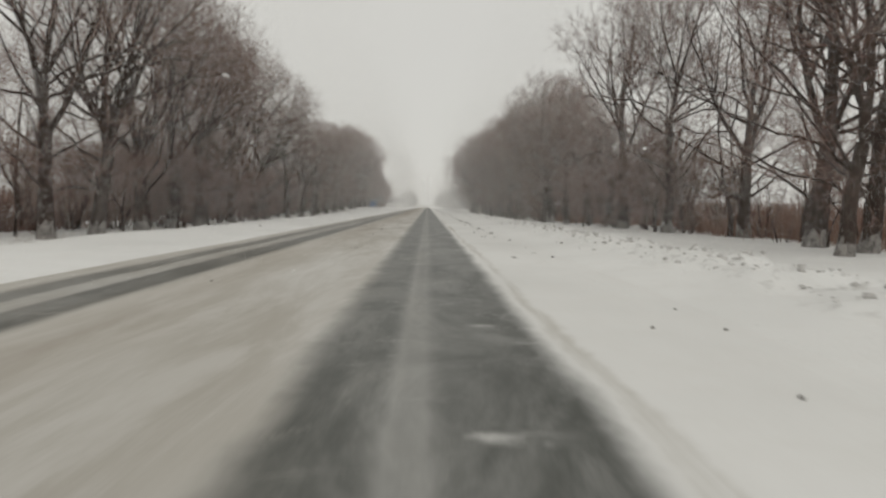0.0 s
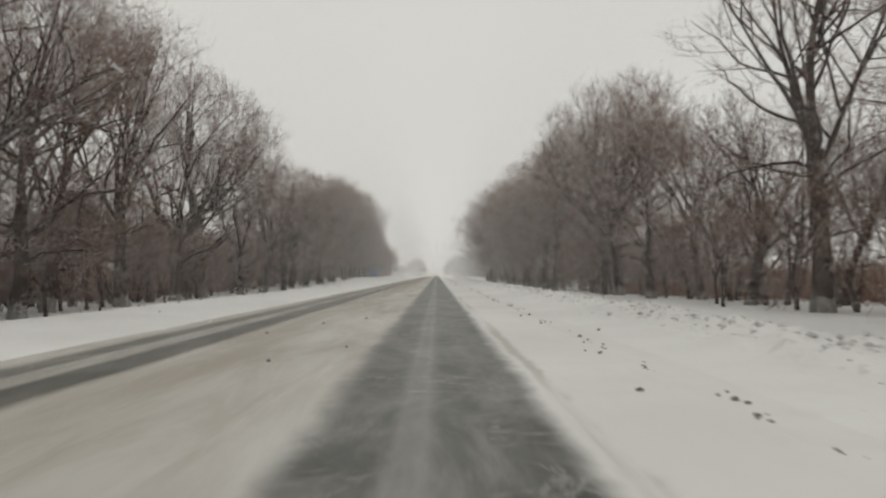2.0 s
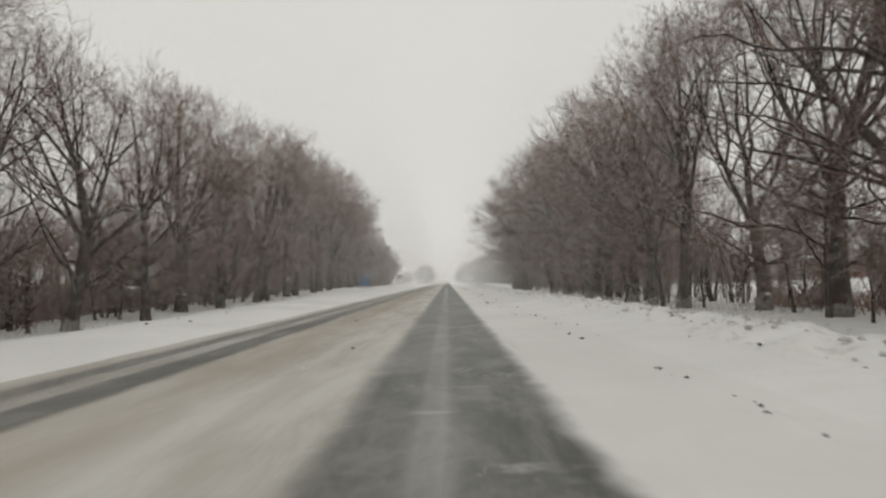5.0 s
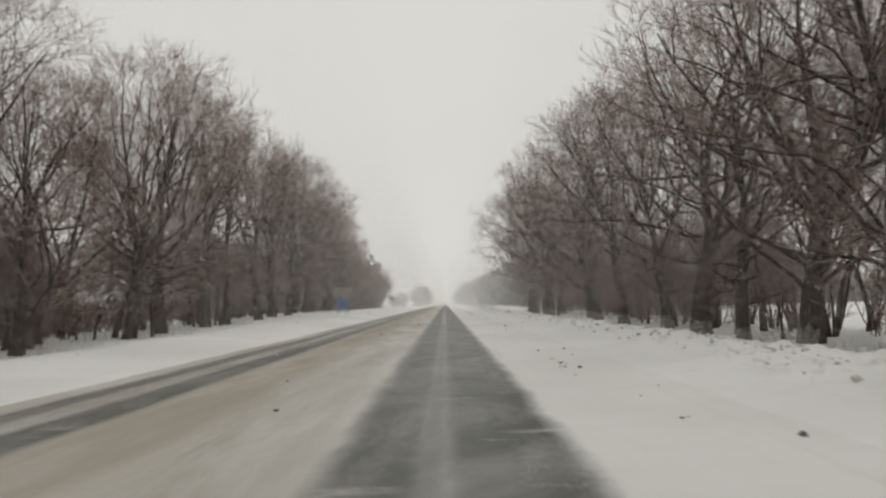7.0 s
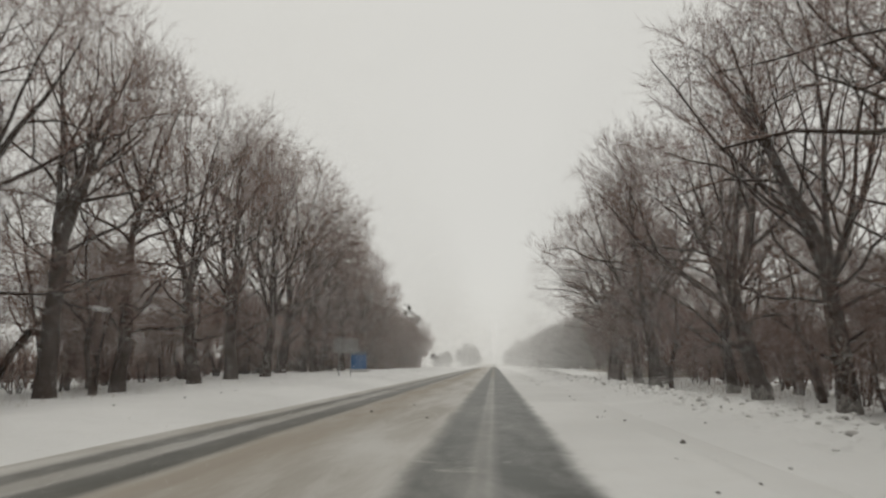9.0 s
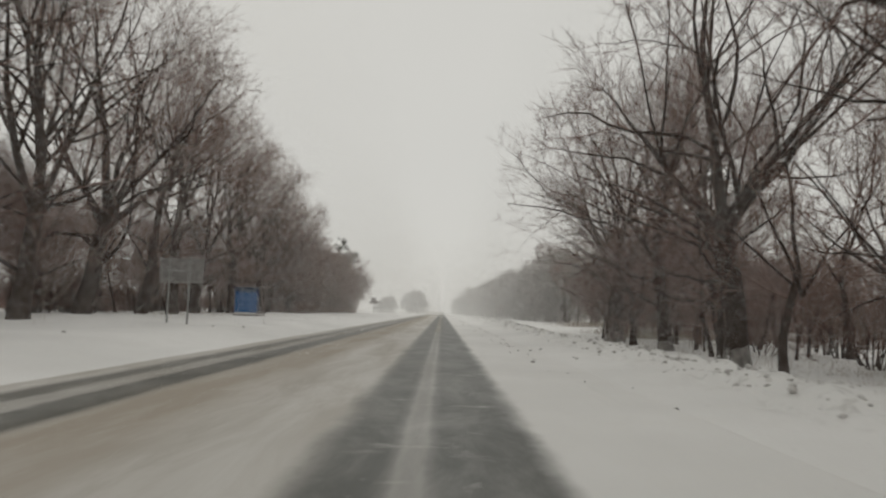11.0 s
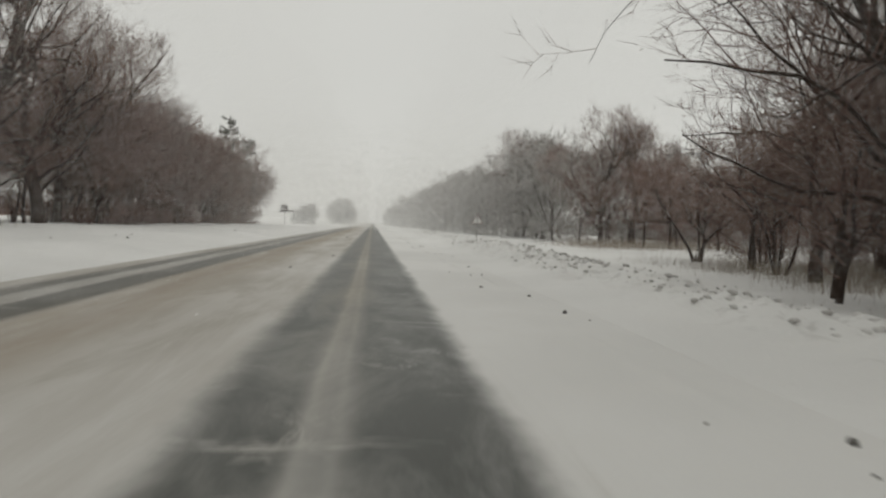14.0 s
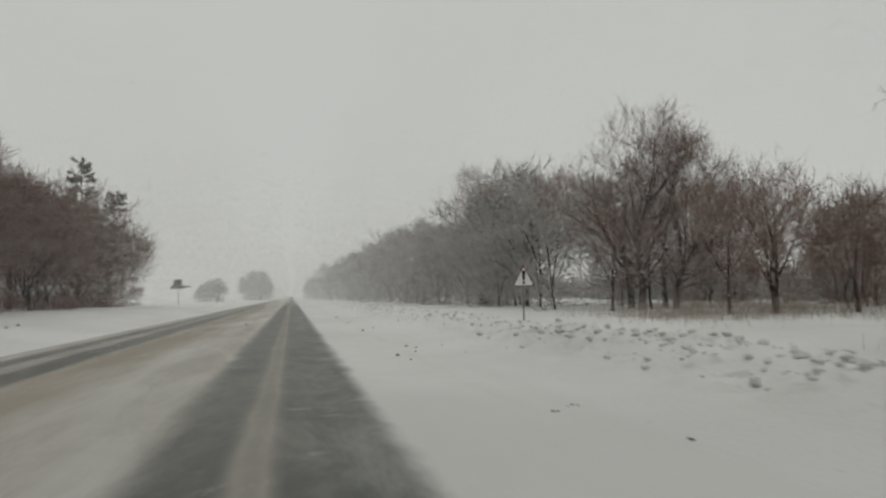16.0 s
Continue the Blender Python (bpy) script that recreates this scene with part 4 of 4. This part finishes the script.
def pine(x, y, tall, seed):
    """A pine with whorls of drooping, needle-tufted branches."""
    w = Wood(seed)
    r = w.r
    P, D = w.grow(np.array([[0, 0, -0.3]]), np.array([[0.02, 0, 1]]), np.array([tall + 0.3]), 9, 0.02, 0.02)
    e = new("pine_tree")
    e.matrix_basis = pose(x, y, h_at(x, y), 0, 0, 0)
    t = new("trunk", join_mesh("trunk", [tubes(P, np.array([0.16]), np.array([0.02]), 8)], M_BARK))
    t.parent = e
    p, d, f, pl, rr, _ = w.sprout(P, D, np.array([tall]), np.array([0.16]), np.array([0.02]), 90, 0.30, 0.99, 78, 10)
    ln = 0.8 + 2.2 * (1 - f) ** 0.7 * r.uniform(0.6, 1.1, len(p))
    B, E = w.grow(p, d, ln, 3, 0.10, 0.06)
    q, g, f2, _, _, _ = w.sprout(B, E, ln, np.full(len(p), 0.02), np.full(len(p), 0.01), 80, 0.25, 1.0, 50, 18)
    c = new("crown", join_mesh("crown", [tubes(B, np.full(len(p), 0.022), np.full(len(p), 0.008), 3), slivers(q, g, r.uniform(0.18, 0.42, len(q)), np.full(len(q), 0.030), r)], M_NEEDLE))
    c.parent = e
    c["label"] = "dark green needles"
    return tagged(e, "dark green pine standing among bare brown thickets", "tree")


pine(-18.6, 266.0, 13.4, 5)
pine(-18.2, 274.0, 11.8, 6)


# ---------------------------------------------------------------- brush, reeds and dry grass
def brush(name, seed, count, spot, tall, mat, label, category, width=0.009):
    r = np.random.default_rng(seed)
    P = np.array([spot(r) for _ in range(count * 2)])
    keep = fbm(P[:, 0] * 0.11, P[:, 1] * 0.07, seed + 40, 3) + 0.5 > 0.35 + 0.3 * r.random(count * 2)
    P = P[keep][:count]
    count = len(P)
    c = P + r.normal(0, 1.1, P.shape)
    z = height(c[:, 0], c[:, 1]) - 0.05
    p = np.column_stack([c, z])
    d = unit(np.column_stack([r.normal(0, 0.28, (count, 2)), np.ones(count)]))
    clump = 0.55 + 0.9 * (fbm(c[:, 0] * 0.25, c[:, 1] * 0.25, seed, 3) + 0.5)
    v, f = slivers(p, d, tall * clump * r.uniform(0.5, 1.1, count), np.full(count, width), r)
    ob = new(name, join_mesh(name, [(v, f)], mat))
    return tagged(ob, label, category, kind="stuff")


brush("brushwood", 71, 30000, lambda r: (18.5 + 13 * r.random() ** 1.2, 12 + 95 * r.random()), 1.5, M_BRUSH, "low reddish-brown brush behind the trees in snow", "brush", 0.020)
brush("brushwood", 72, 46000, lambda r: (-25.5 - 12 * r.random() ** 1.2, 10 + 215 * r.random()), 2.0, M_TWIG, "grey-brown scrub along the far side of the field", "brush", 0.045)
brush("dry_grass", 73, 24000, lambda r: (14.8 + 17 * r.random(), 192 + 50 * r.random()), 0.85, M_GRASS, "sparse straw-coloured dry grass poking through snow", "grass", 0.006)
brush("dry_grass", 74, 5000, lambda r: (12 + 7 * r.random(), 95 + 95 * r.random()), 0.40, M_GRASS, "sparse straw-coloured dry grass poking through snow", "grass", 0.006)
brush("dry_grass", 76, 5000, lambda r: (-15 - 7 * r.random(), 20 + 200 * r.random()), 0.40, M_GRASS, "sparse straw-coloured dry grass poking through snow", "grass", 0.006)
# this woods band takes the grey twigs that carry haze in their colour
brush("far_wood", 78, 12000, lambda r: (44 + 22 * r.random() ** 1.5, 190 + 160 * r.random()), 5.5, M_HAZE_GREY, "grey band of far woods behind the open field", "woods", 0.10)
brush("far_wood", 75, 16000, lambda r: (r.choice([-1, 1]) * (62 + 24 * abs(r.normal()) + 16 * r.random()), 20 + 460 * r.random()), 5.0, M_TWIG, "low grey woods far across the snowy fields", "woods", 0.16)


# ---------------------------------------------------------------- bus shelter
def bus_shelter(x, y):
    z = h_at(x, y)
    e = new("bus_shelter")
    e.matrix_basis = pose(x, y, z, 0, 0, 2)
    wx, wy, wh = 1.8, 2.5, 1.82
    slab = part("floor_slab", box(wx + 0.1, wy + 0.1, 0.24, (0.0, 0, -0.06), 0.02), M_INNER, e, "snowy concrete slab")
    near = part("side_wall", box(wx, 0.10, wh - 0.12, (0, -wy / 2, 0.16 + wh / 2), 0.012), M_BLUE, e, "bright blue painted sheet wall")
    for i in range(5):
        part("rib", box(0.03, 0.02, wh - 0.2, (-wx / 2 + 0.2 + i * 0.41, -wy / 2 - 0.055, 0.16 + wh / 2), 0.006), M_BLUE, near)
    part("snow_ledge", box(wx * 0.94, 0.12, 0.07, (0, -wy / 2 - 0.11, 0.17), 0.03), M_SNOW, near, "strip of drifted snow along the wall foot")
    part("fascia", box(wx + 0.06, 0.14, 0.36, (0, -wy / 2 - 0.01, wh + 0.16), 0.015), M_DARKBLUE, near, "dark blue band under the eave")
    for px in (-wx / 2, wx / 2):
        part("corner_post", box(0.10, 0.12, wh + 0.22, (px, -wy / 2, 0.11 + (wh + 0.22) / 2), 0.012), M_RUST, e)
        part("corner_post", box(0.10, 0.12, wh + 0.22, (px, wy / 2, 0.11 + (wh + 0.22) / 2), 0.012), M_RUST, e)
    back = part("back_wall", box(0.08, wy - 0.12, 0.95, (-wx / 2, 0, 0.16 + 0.475), 0.01), M_INNER, e, "weathered board back wall with an open upper half")
    part("upper_rail", box(0.08, wy - 0.12, 0.30, (-wx / 2, 0, wh + 0.12), 0.01), M_INNER, back)
    for py in (-0.5, 0.5):
        part("mullion", box(0.07, 0.08, 1.0, (-wx / 2, py, 1.62), 0.008), M_RUST, back)
    far = part("end_wall", box(wx * 0.42, 0.08, wh - 0.1, (-wx * 0.27, wy / 2, 0.16 + wh / 2), 0.01), M_INNER, e)
    part("seat_panel", box(0.06, wy * 0.86, 0.50, (wx / 2 - 0.32, 0.12, 0.42), 0.01), M_BLACK, e, "dark low panel across the front")
    bench = part("bench", box(0.42, wy * 0.8, 0.06, (-wx / 2 + 0.32, 0, 0.58), 0.012), M_RUST, e)
    roof = part("roof", box(wx + 0.45, wy + 0.30, 0.09, (0.12, 0.10, wh + 0.37), 0.02, Matrix.Rotation(radians(-3), 4, "Y")), M_RUST, e, "flat roof with a worn edge")
    part("roof_snow", box(wx * 0.62, wy + 0.20, 0.035, (0.52, 0.12, wh + 0.425), 0.016, Matrix.Rotation(radians(-3), 4, "Y")), M_SNOW, roof, "layer of snow")
    return tagged(e, "blue roadside bus shelter with snow on its flat roof", "bus shelter")


bus_shelter(-15.1, 194.2)


# ---------------------------------------------------------------- signs
def warning_sign(x, y):
    z = h_at(x, y)
    e = new("warning_sign")
    e.matrix_basis = pose(x, y, z, 0, 0, 8)
    top = 2.03 - z
    side = 0.70
    h = side * 0.866
    c = top - h * 0.62
    part("post", rod((0, 0.03, -0.3), (0, 0.03, top - 0.06), 0.022), M_ZINC, e, "thin galvanised post")
    tri = lambda s, dz=0.0: [(-s / 2, c - s * 0.2887 + dz), (s / 2, c - s * 0.2887 + dz), (0, c + s * 0.5774 + dz)]
    face = part("plate", plate(tri(side), 0.012), M_RED, e, "triangular plate with a dull red border")
    inner = part("face", plate(tri(side * 0.84), 0.008), M_WHITE, face, "white triangular field")
    inner.location = (0, -0.009, 0)
    mark = part("mark", plate([(-0.038, c - 0.03), (0.038, c - 0.03), (0.055, c + 0.24), (-0.055, c + 0.24)], 0.006), M_BLACK, face, "black upright mark")
    mark.location = (0, -0.015, 0)
    dot = part("dot", plate([(-0.04, c - 0.14), (0.04, c - 0.14), (0.04, c - 0.06), (-0.04, c - 0.06)], 0.006), M_BLACK, face)
    dot.location = (0, -0.015, 0)
    return tagged(e, "small triangular warning sign with black mark on a thin post", "road sign")


warning_sign(6.42, 216.0)


def board_sign(x, y):
    z = h_at(x, y)
    e = new("direction_sign")
    e.matrix_basis = pose(x, y, z, 0, 0, -4)
    lo, hi = 2.25 - z, 3.35 - z
    b = part("board", box(2.05, 0.03, hi - lo, (0, 0, (lo + hi) / 2), 0.01), M_SIGNBACK, e, "plain grey back of a large sign board")
    for zz in (lo + 0.02, hi - 0.02, (lo + hi) / 2):
        part("stiffener", box(2.03, 0.04, 0.05, (0, -0.036, zz), 0.008), M_ZINC, b)
    for px in (-0.52, 0.42):
        part("post", rod((px, -0.09, -0.3), (px, -0.09, hi + 0.10), 0.045), M_ZINC, e, "pale steel post")
    return tagged(e, "grey back of a large road sign on two steel posts", "road sign")


board_sign(-11.75, 170.6)


def crossing_sign(x, y):
    z = h_at(x, y)
    e = new("arrow_sign")
    e.matrix_basis = pose(x, y, z, 0, 0, 0)
    part("post", rod((0, 0.06, -0.3), (0, 0.06, 4.0 - z), 0.05), M_ZINC, e)
    part("upper_board", box(1.25, 0.05, 0.85, (-0.1, 0, 3.72 - z), 0.01), M_SIGNDARK, e, "dark square board")
    part("arrow_board", plate([(-1.1, 2.75 - z), (0.85, 2.75 - z), (0.95, 2.92 - z), (1.85, 2.98 - z), (1.85, 3.14 - z), (0.9, 3.16 - z), (0.8, 3.28 - z), (-0.8, 3.28 - z), (-1.1, 3.15 - z)], 0.05), M_SIGNDARK, e, "dark pointed board")
    return tagged(e, "dark square sign over a pointed board beside the road", "road sign")


crossing_sign(-16.6, 309.0)


# ---------------------------------------------------------------- lumps and clods of ploughed snow
def lump_mesh(name, seed, mat, flat=0.6):
    r = np.random.default_rng(seed)
    bm = bmesh.new()
    bmesh.ops.create_icosphere(bm, subdivisions=2, radius=0.5)
    ax = [unit(r.normal(size=3)) for _ in range(9)]
    cut = r.uniform(0.20, 0.40, 9)
    for v in bm.verts:
        p = np.array(v.co)
        for a, c in zip(ax, cut):
            s = p @ a
            if s > c:
                p = p - a * (s - c)
        p = p * (1 + r.normal(0, 0.07))
        v.co = Vector((p[0] * 1.1, p[1] * 0.9, p[2] * flat))
    me = bpy.data.meshes.new(name)
    bm.to_mesh(me)
    bm.free()
    me.materials.append(mat)
    return me


M_RUBBLE = make_twig("grey_snow_rubble", (0.42, 0.41, 0.395), (0.74, 0.735, 0.72))
LUMPS = [lump_mesh("snow_lump", 90 + i, M_LUMP, 0.55 + 0.1 * i) for i in range(4)]
CLODS = [lump_mesh("ice_clod", 80 + i, M_CLOD, 0.62 + 0.10 * i) for i in range(4)]


def scatter(name, meshes, x, y, size, label, category, group, sink=0.22):
    me = meshes[fill.randrange(len(meshes))]
    ob = new(name, me)
    z = max(h_at(x, y), float(road_height(np.array([x]), np.array([y]))[0]) if x < 3.3 else -9)
    ob.matrix_basis = pose(x, y, z + size * sink * 0.5, fill.uniform(-12, 12), fill.uniform(-12, 12), fill.uniform(0, 360)) @ Matrix.Diagonal((size, size * fill.uniform(0.8, 1.5), size, 1))
    return tagged(ob, label, category, group)


CL = ("dark dirty ice clod lying on the snowy road edge", "ice clod", "ice clods along the road")
for x, y, s in [(2.15, 17.5, 0.17), (2.97, 19.4, 0.13), (3.10, 26.8, 0.20), (2.94, 29.3, 0.10), (3.05, 33.6, 0.22), (2.90, 32.8, 0.22), (2.97, 40.1, 0.14), (2.76, 35.7, 0.09), (2.92, 31.6, 0.10),
                (3.12, 54.9, 0.24), (3.15, 51.8, 0.13), (2.87, 61.1, 0.16), (2.98, 60.2, 0.13), (2.84, 58.5, 0.20), (2.80, 63.6, 0.10), (2.82, 66.8, 0.10), (2.34, 92.2, 0.11), (2.42, 91.2, 0.15),
                (2.42, 98.5, 0.12), (2.29, 105.3, 0.14), (2.22, 105.1, 0.16), (2.18, 104.4, 0.16), (2.25, 106.2, 0.13), (2.11, 102.9, 0.09), (2.30, 108.9, 0.11), (2.56, 132.5, 0.10), (2.43, 125.3, 0.08),
                (2.60, 168.8, 0.16), (2.62, 167.9, 0.14), (2.74, 167.4, 0.11), (2.61, 167.0, 0.10), (2.68, 166.5, 0.10), (2.72, 166.4, 0.13), (2.88, 169.7, 0.10), (2.67, 159.0, 0.14), (2.67, 163.0, 0.13), (3.23, 205.1, 0.10),
                (-2.2, 20.6, 0.12), (-2.4, 30.0, 0.10)]:
    for q in range(3):
        scatter("ice_clod", CLODS, x + q * fill.uniform(-0.5, 0.5) * s, y + q * fill.uniform(-1.3, 1.3) * s, s * (0.46, 0.32, 0.22)[q], *CL)
for n in range(130):
    y = fill.uniform(4, 240)
    scatter("ice_clod", CLODS, fill.gauss(2.85, 0.32) if fill.random() < 0.7 else fill.uniform(2.2, 5.0), y, 0.04 + 0.08 * fill.random() ** 2, *CL)
for n in range(70):
    y = fill.uniform(38, 76)
    scatter("ice_clod", CLODS, 2.9 + fill.gauss(0, 0.07), y, fill.uniform(0.025, 0.06), *CL)
for n in range(46):
    scatter("ice_clod", CLODS, fill.gauss(-10.2, 1.0), fill.uniform(30, 230), fill.uniform(0.06, 0.16), *CL)
for n in range(22):
    scatter("ice_clod", CLODS, fill.uniform(-3.9, -1.3), fill.uniform(8, 235), fill.uniform(0.05, 0.11), *CL)
LB = ("rounded lump of greyish ploughed snow on the verge ridge", "snow lump", "snow lumps on the ridge")
for x, y, s in [(5.4, 181.1, 0.30), (5.62, 209.4, 0.32), (5.15, 204.5, 0.30), (5.92, 204.7, 0.36), (5.12, 206.8, 0.26), (5.46, 206.2, 0.28), (4.76, 160.0, 0.26), (3.93, 159.3, 0.24), (4.74, 125.8, 0.24), (5.2, 56.5, 0.24)]:
    scatter("snow_lump", LUMPS, x, y, 0.55 * s, *LB)
for n in range(260):
    y = fill.uniform(6, 195)
    scatter("snow_lump", LUMPS, fill.triangular(4.7, 9.2, 6.4), y, 0.07 + 0.12 * fill.random() ** 2, *LB)
for n in range(130):
    y = 192 + 70 * fill.random() ** 1.4
    scatter("snow_lump", LUMPS, fill.triangular(4.9, 8.0, 6.0), y, 0.06 + 0.10 * fill.random() ** 2, *LB)


def rubble(seed, count, y0, y1, lean=1.0):
    """Small loose lumps over the ploughed ridge, too many to count."""
    r = np.random.default_rng(seed)
    bm = bmesh.new()
    bmesh.ops.create_icosphere(bm, subdivisions=1, radius=0.5)
    base = np.array([v.co for v in bm.verts])
    tri = np.array([[v.index for v in f.verts] for f in bm.faces])
    bm.free()
    x, y = r.triangular(4.7, 6.3, 9.0, count), y0 + (y1 - y0) * r.random(count) ** lean
    size = 0.035 + 0.125 * r.random(count) ** 2.2
    co = base[None] * (1 + r.normal(0, 0.24, (count, len(base), 1))) * np.array([1.1, 1.0, 0.7]) * size[:, None, None]
    a = r.uniform(0, 6.28, count)
    c, s = np.cos(a)[:, None], np.sin(a)[:, None]
    co = np.stack([co[..., 0] * c - co[..., 1] * s, co[..., 0] * s + co[..., 1] * c, co[..., 2]], -1)
    co += np.stack([x, y, height(x, y) + 0.12 * size], -1)[:, None]
    f = (tri[None] + (np.arange(count) * len(base))[:, None, None]).reshape(-1, 3)
    return tagged(new("snow_rubble", join_mesh("snow_rubble", [(co.reshape(-1, 3), f)], M_RUBBLE)), "small grey-white snow rubble left by a plough", "snow rubble", kind="stuff")


rubble(95, 4600, 4, 196)
rubble(96, 3800, 192, 256, 1.4)


# ---------------------------------------------------------------- falling snow and built-up haze
def make_flake():
    m, nt, b = material("snowflake", 0.9)
    b.inputs["Base Color"].default_value = (0.97, 0.97, 0.96, 1)
    tr = nt.nodes.new("ShaderNodeBsdfTranslucent")
    tr.inputs[0].default_value = (0.97, 0.97, 0.96, 1)
    mx = nt.nodes.new("ShaderNodeMixShader")
    nt.links.new(b.outputs[0], mx.inputs[1])
    nt.links.new(tr.outputs[0], mx.inputs[2])
    nt.links.new(mx.outputs[0], nt.nodes["Material Output"].inputs["Surface"])
    return m


M_FLAKE = make_flake()


def snowfall(name, seed, count, spot, small, large, label):
    """Loose flakes in the air, each a three-cornered scrap."""
    r = np.random.default_rng(seed)
    p = spot(r, count)
    n = unit(r.normal(size=(count, 3)) + np.array([0, 1.2, 0]) * np.sign(r.normal(size=(count, 1))))
    u = unit(np.cross(n, r.normal(size=(count, 3))))
    v = np.cross(n, u)
    rad = r.uniform(small, large, count)[:, None]
    tri = np.stack([p + (u * math.cos(a) + v * math.sin(a)) * rad for a in (0.0, 2.1, 4.2)], 1).reshape(-1, 3)
    ob = new(name, join_mesh(name, [(tri, np.arange(3 * count).reshape(-1, 3))], M_FLAKE))
    return tagged(ob, label, "snowfall", kind="stuff")


def over_road(r, n):
    x = r.uniform(0.9, 15, n) * np.where(r.random(n) < 0.5, 1, -1)
    return np.column_stack([x, r.uniform(3, 260, n), 0.5 + 9 * r.random(n)])


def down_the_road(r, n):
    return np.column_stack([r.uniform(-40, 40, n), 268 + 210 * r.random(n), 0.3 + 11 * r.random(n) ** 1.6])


snowfall("snowfall", 101, 9000, over_road, 0.012, 0.020, "sparse white snowflakes falling over the road")


def haze_slivers(seed, count, x, y, width):
    """Snow haze built from added slivers: no wider than a hair beside the road, wider far beyond it."""
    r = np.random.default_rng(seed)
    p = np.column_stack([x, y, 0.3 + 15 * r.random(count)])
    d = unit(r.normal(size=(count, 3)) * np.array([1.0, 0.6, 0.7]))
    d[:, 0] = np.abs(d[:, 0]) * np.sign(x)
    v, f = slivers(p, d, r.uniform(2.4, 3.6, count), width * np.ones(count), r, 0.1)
    return tagged(new("haze_slivers", join_mesh("haze_slivers", [(v, f)], M_FLAKE)), "thin snow haze along the road, built from added hair-thin slivers", "snowfall", kind="stuff")


# metres-long white slivers added to veil distant things as haze would
haze_rng = np.random.default_rng(102)
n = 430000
lo = haze_rng.uniform(1.7, 5.0, n)
beside = 1 / (1 / lo - haze_rng.random(n) * (1 / lo - 1 / 12.0)) * np.where(haze_rng.random(n) < 0.5, 1, -1)
haze_slivers(104, n, beside, haze_rng.uniform(10, 268, n), 0.00006 * np.abs(beside))
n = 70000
haze_slivers(105, n, haze_rng.uniform(-34, 34, n), haze_rng.uniform(262, 440, n), 0.0055)
# flakes far over size, added to thicken the haze beyond the rows
snowfall("snowfall", 103, 120000, down_the_road, 0.045, 0.06, "snow haze far down the road, built from added oversized flakes")
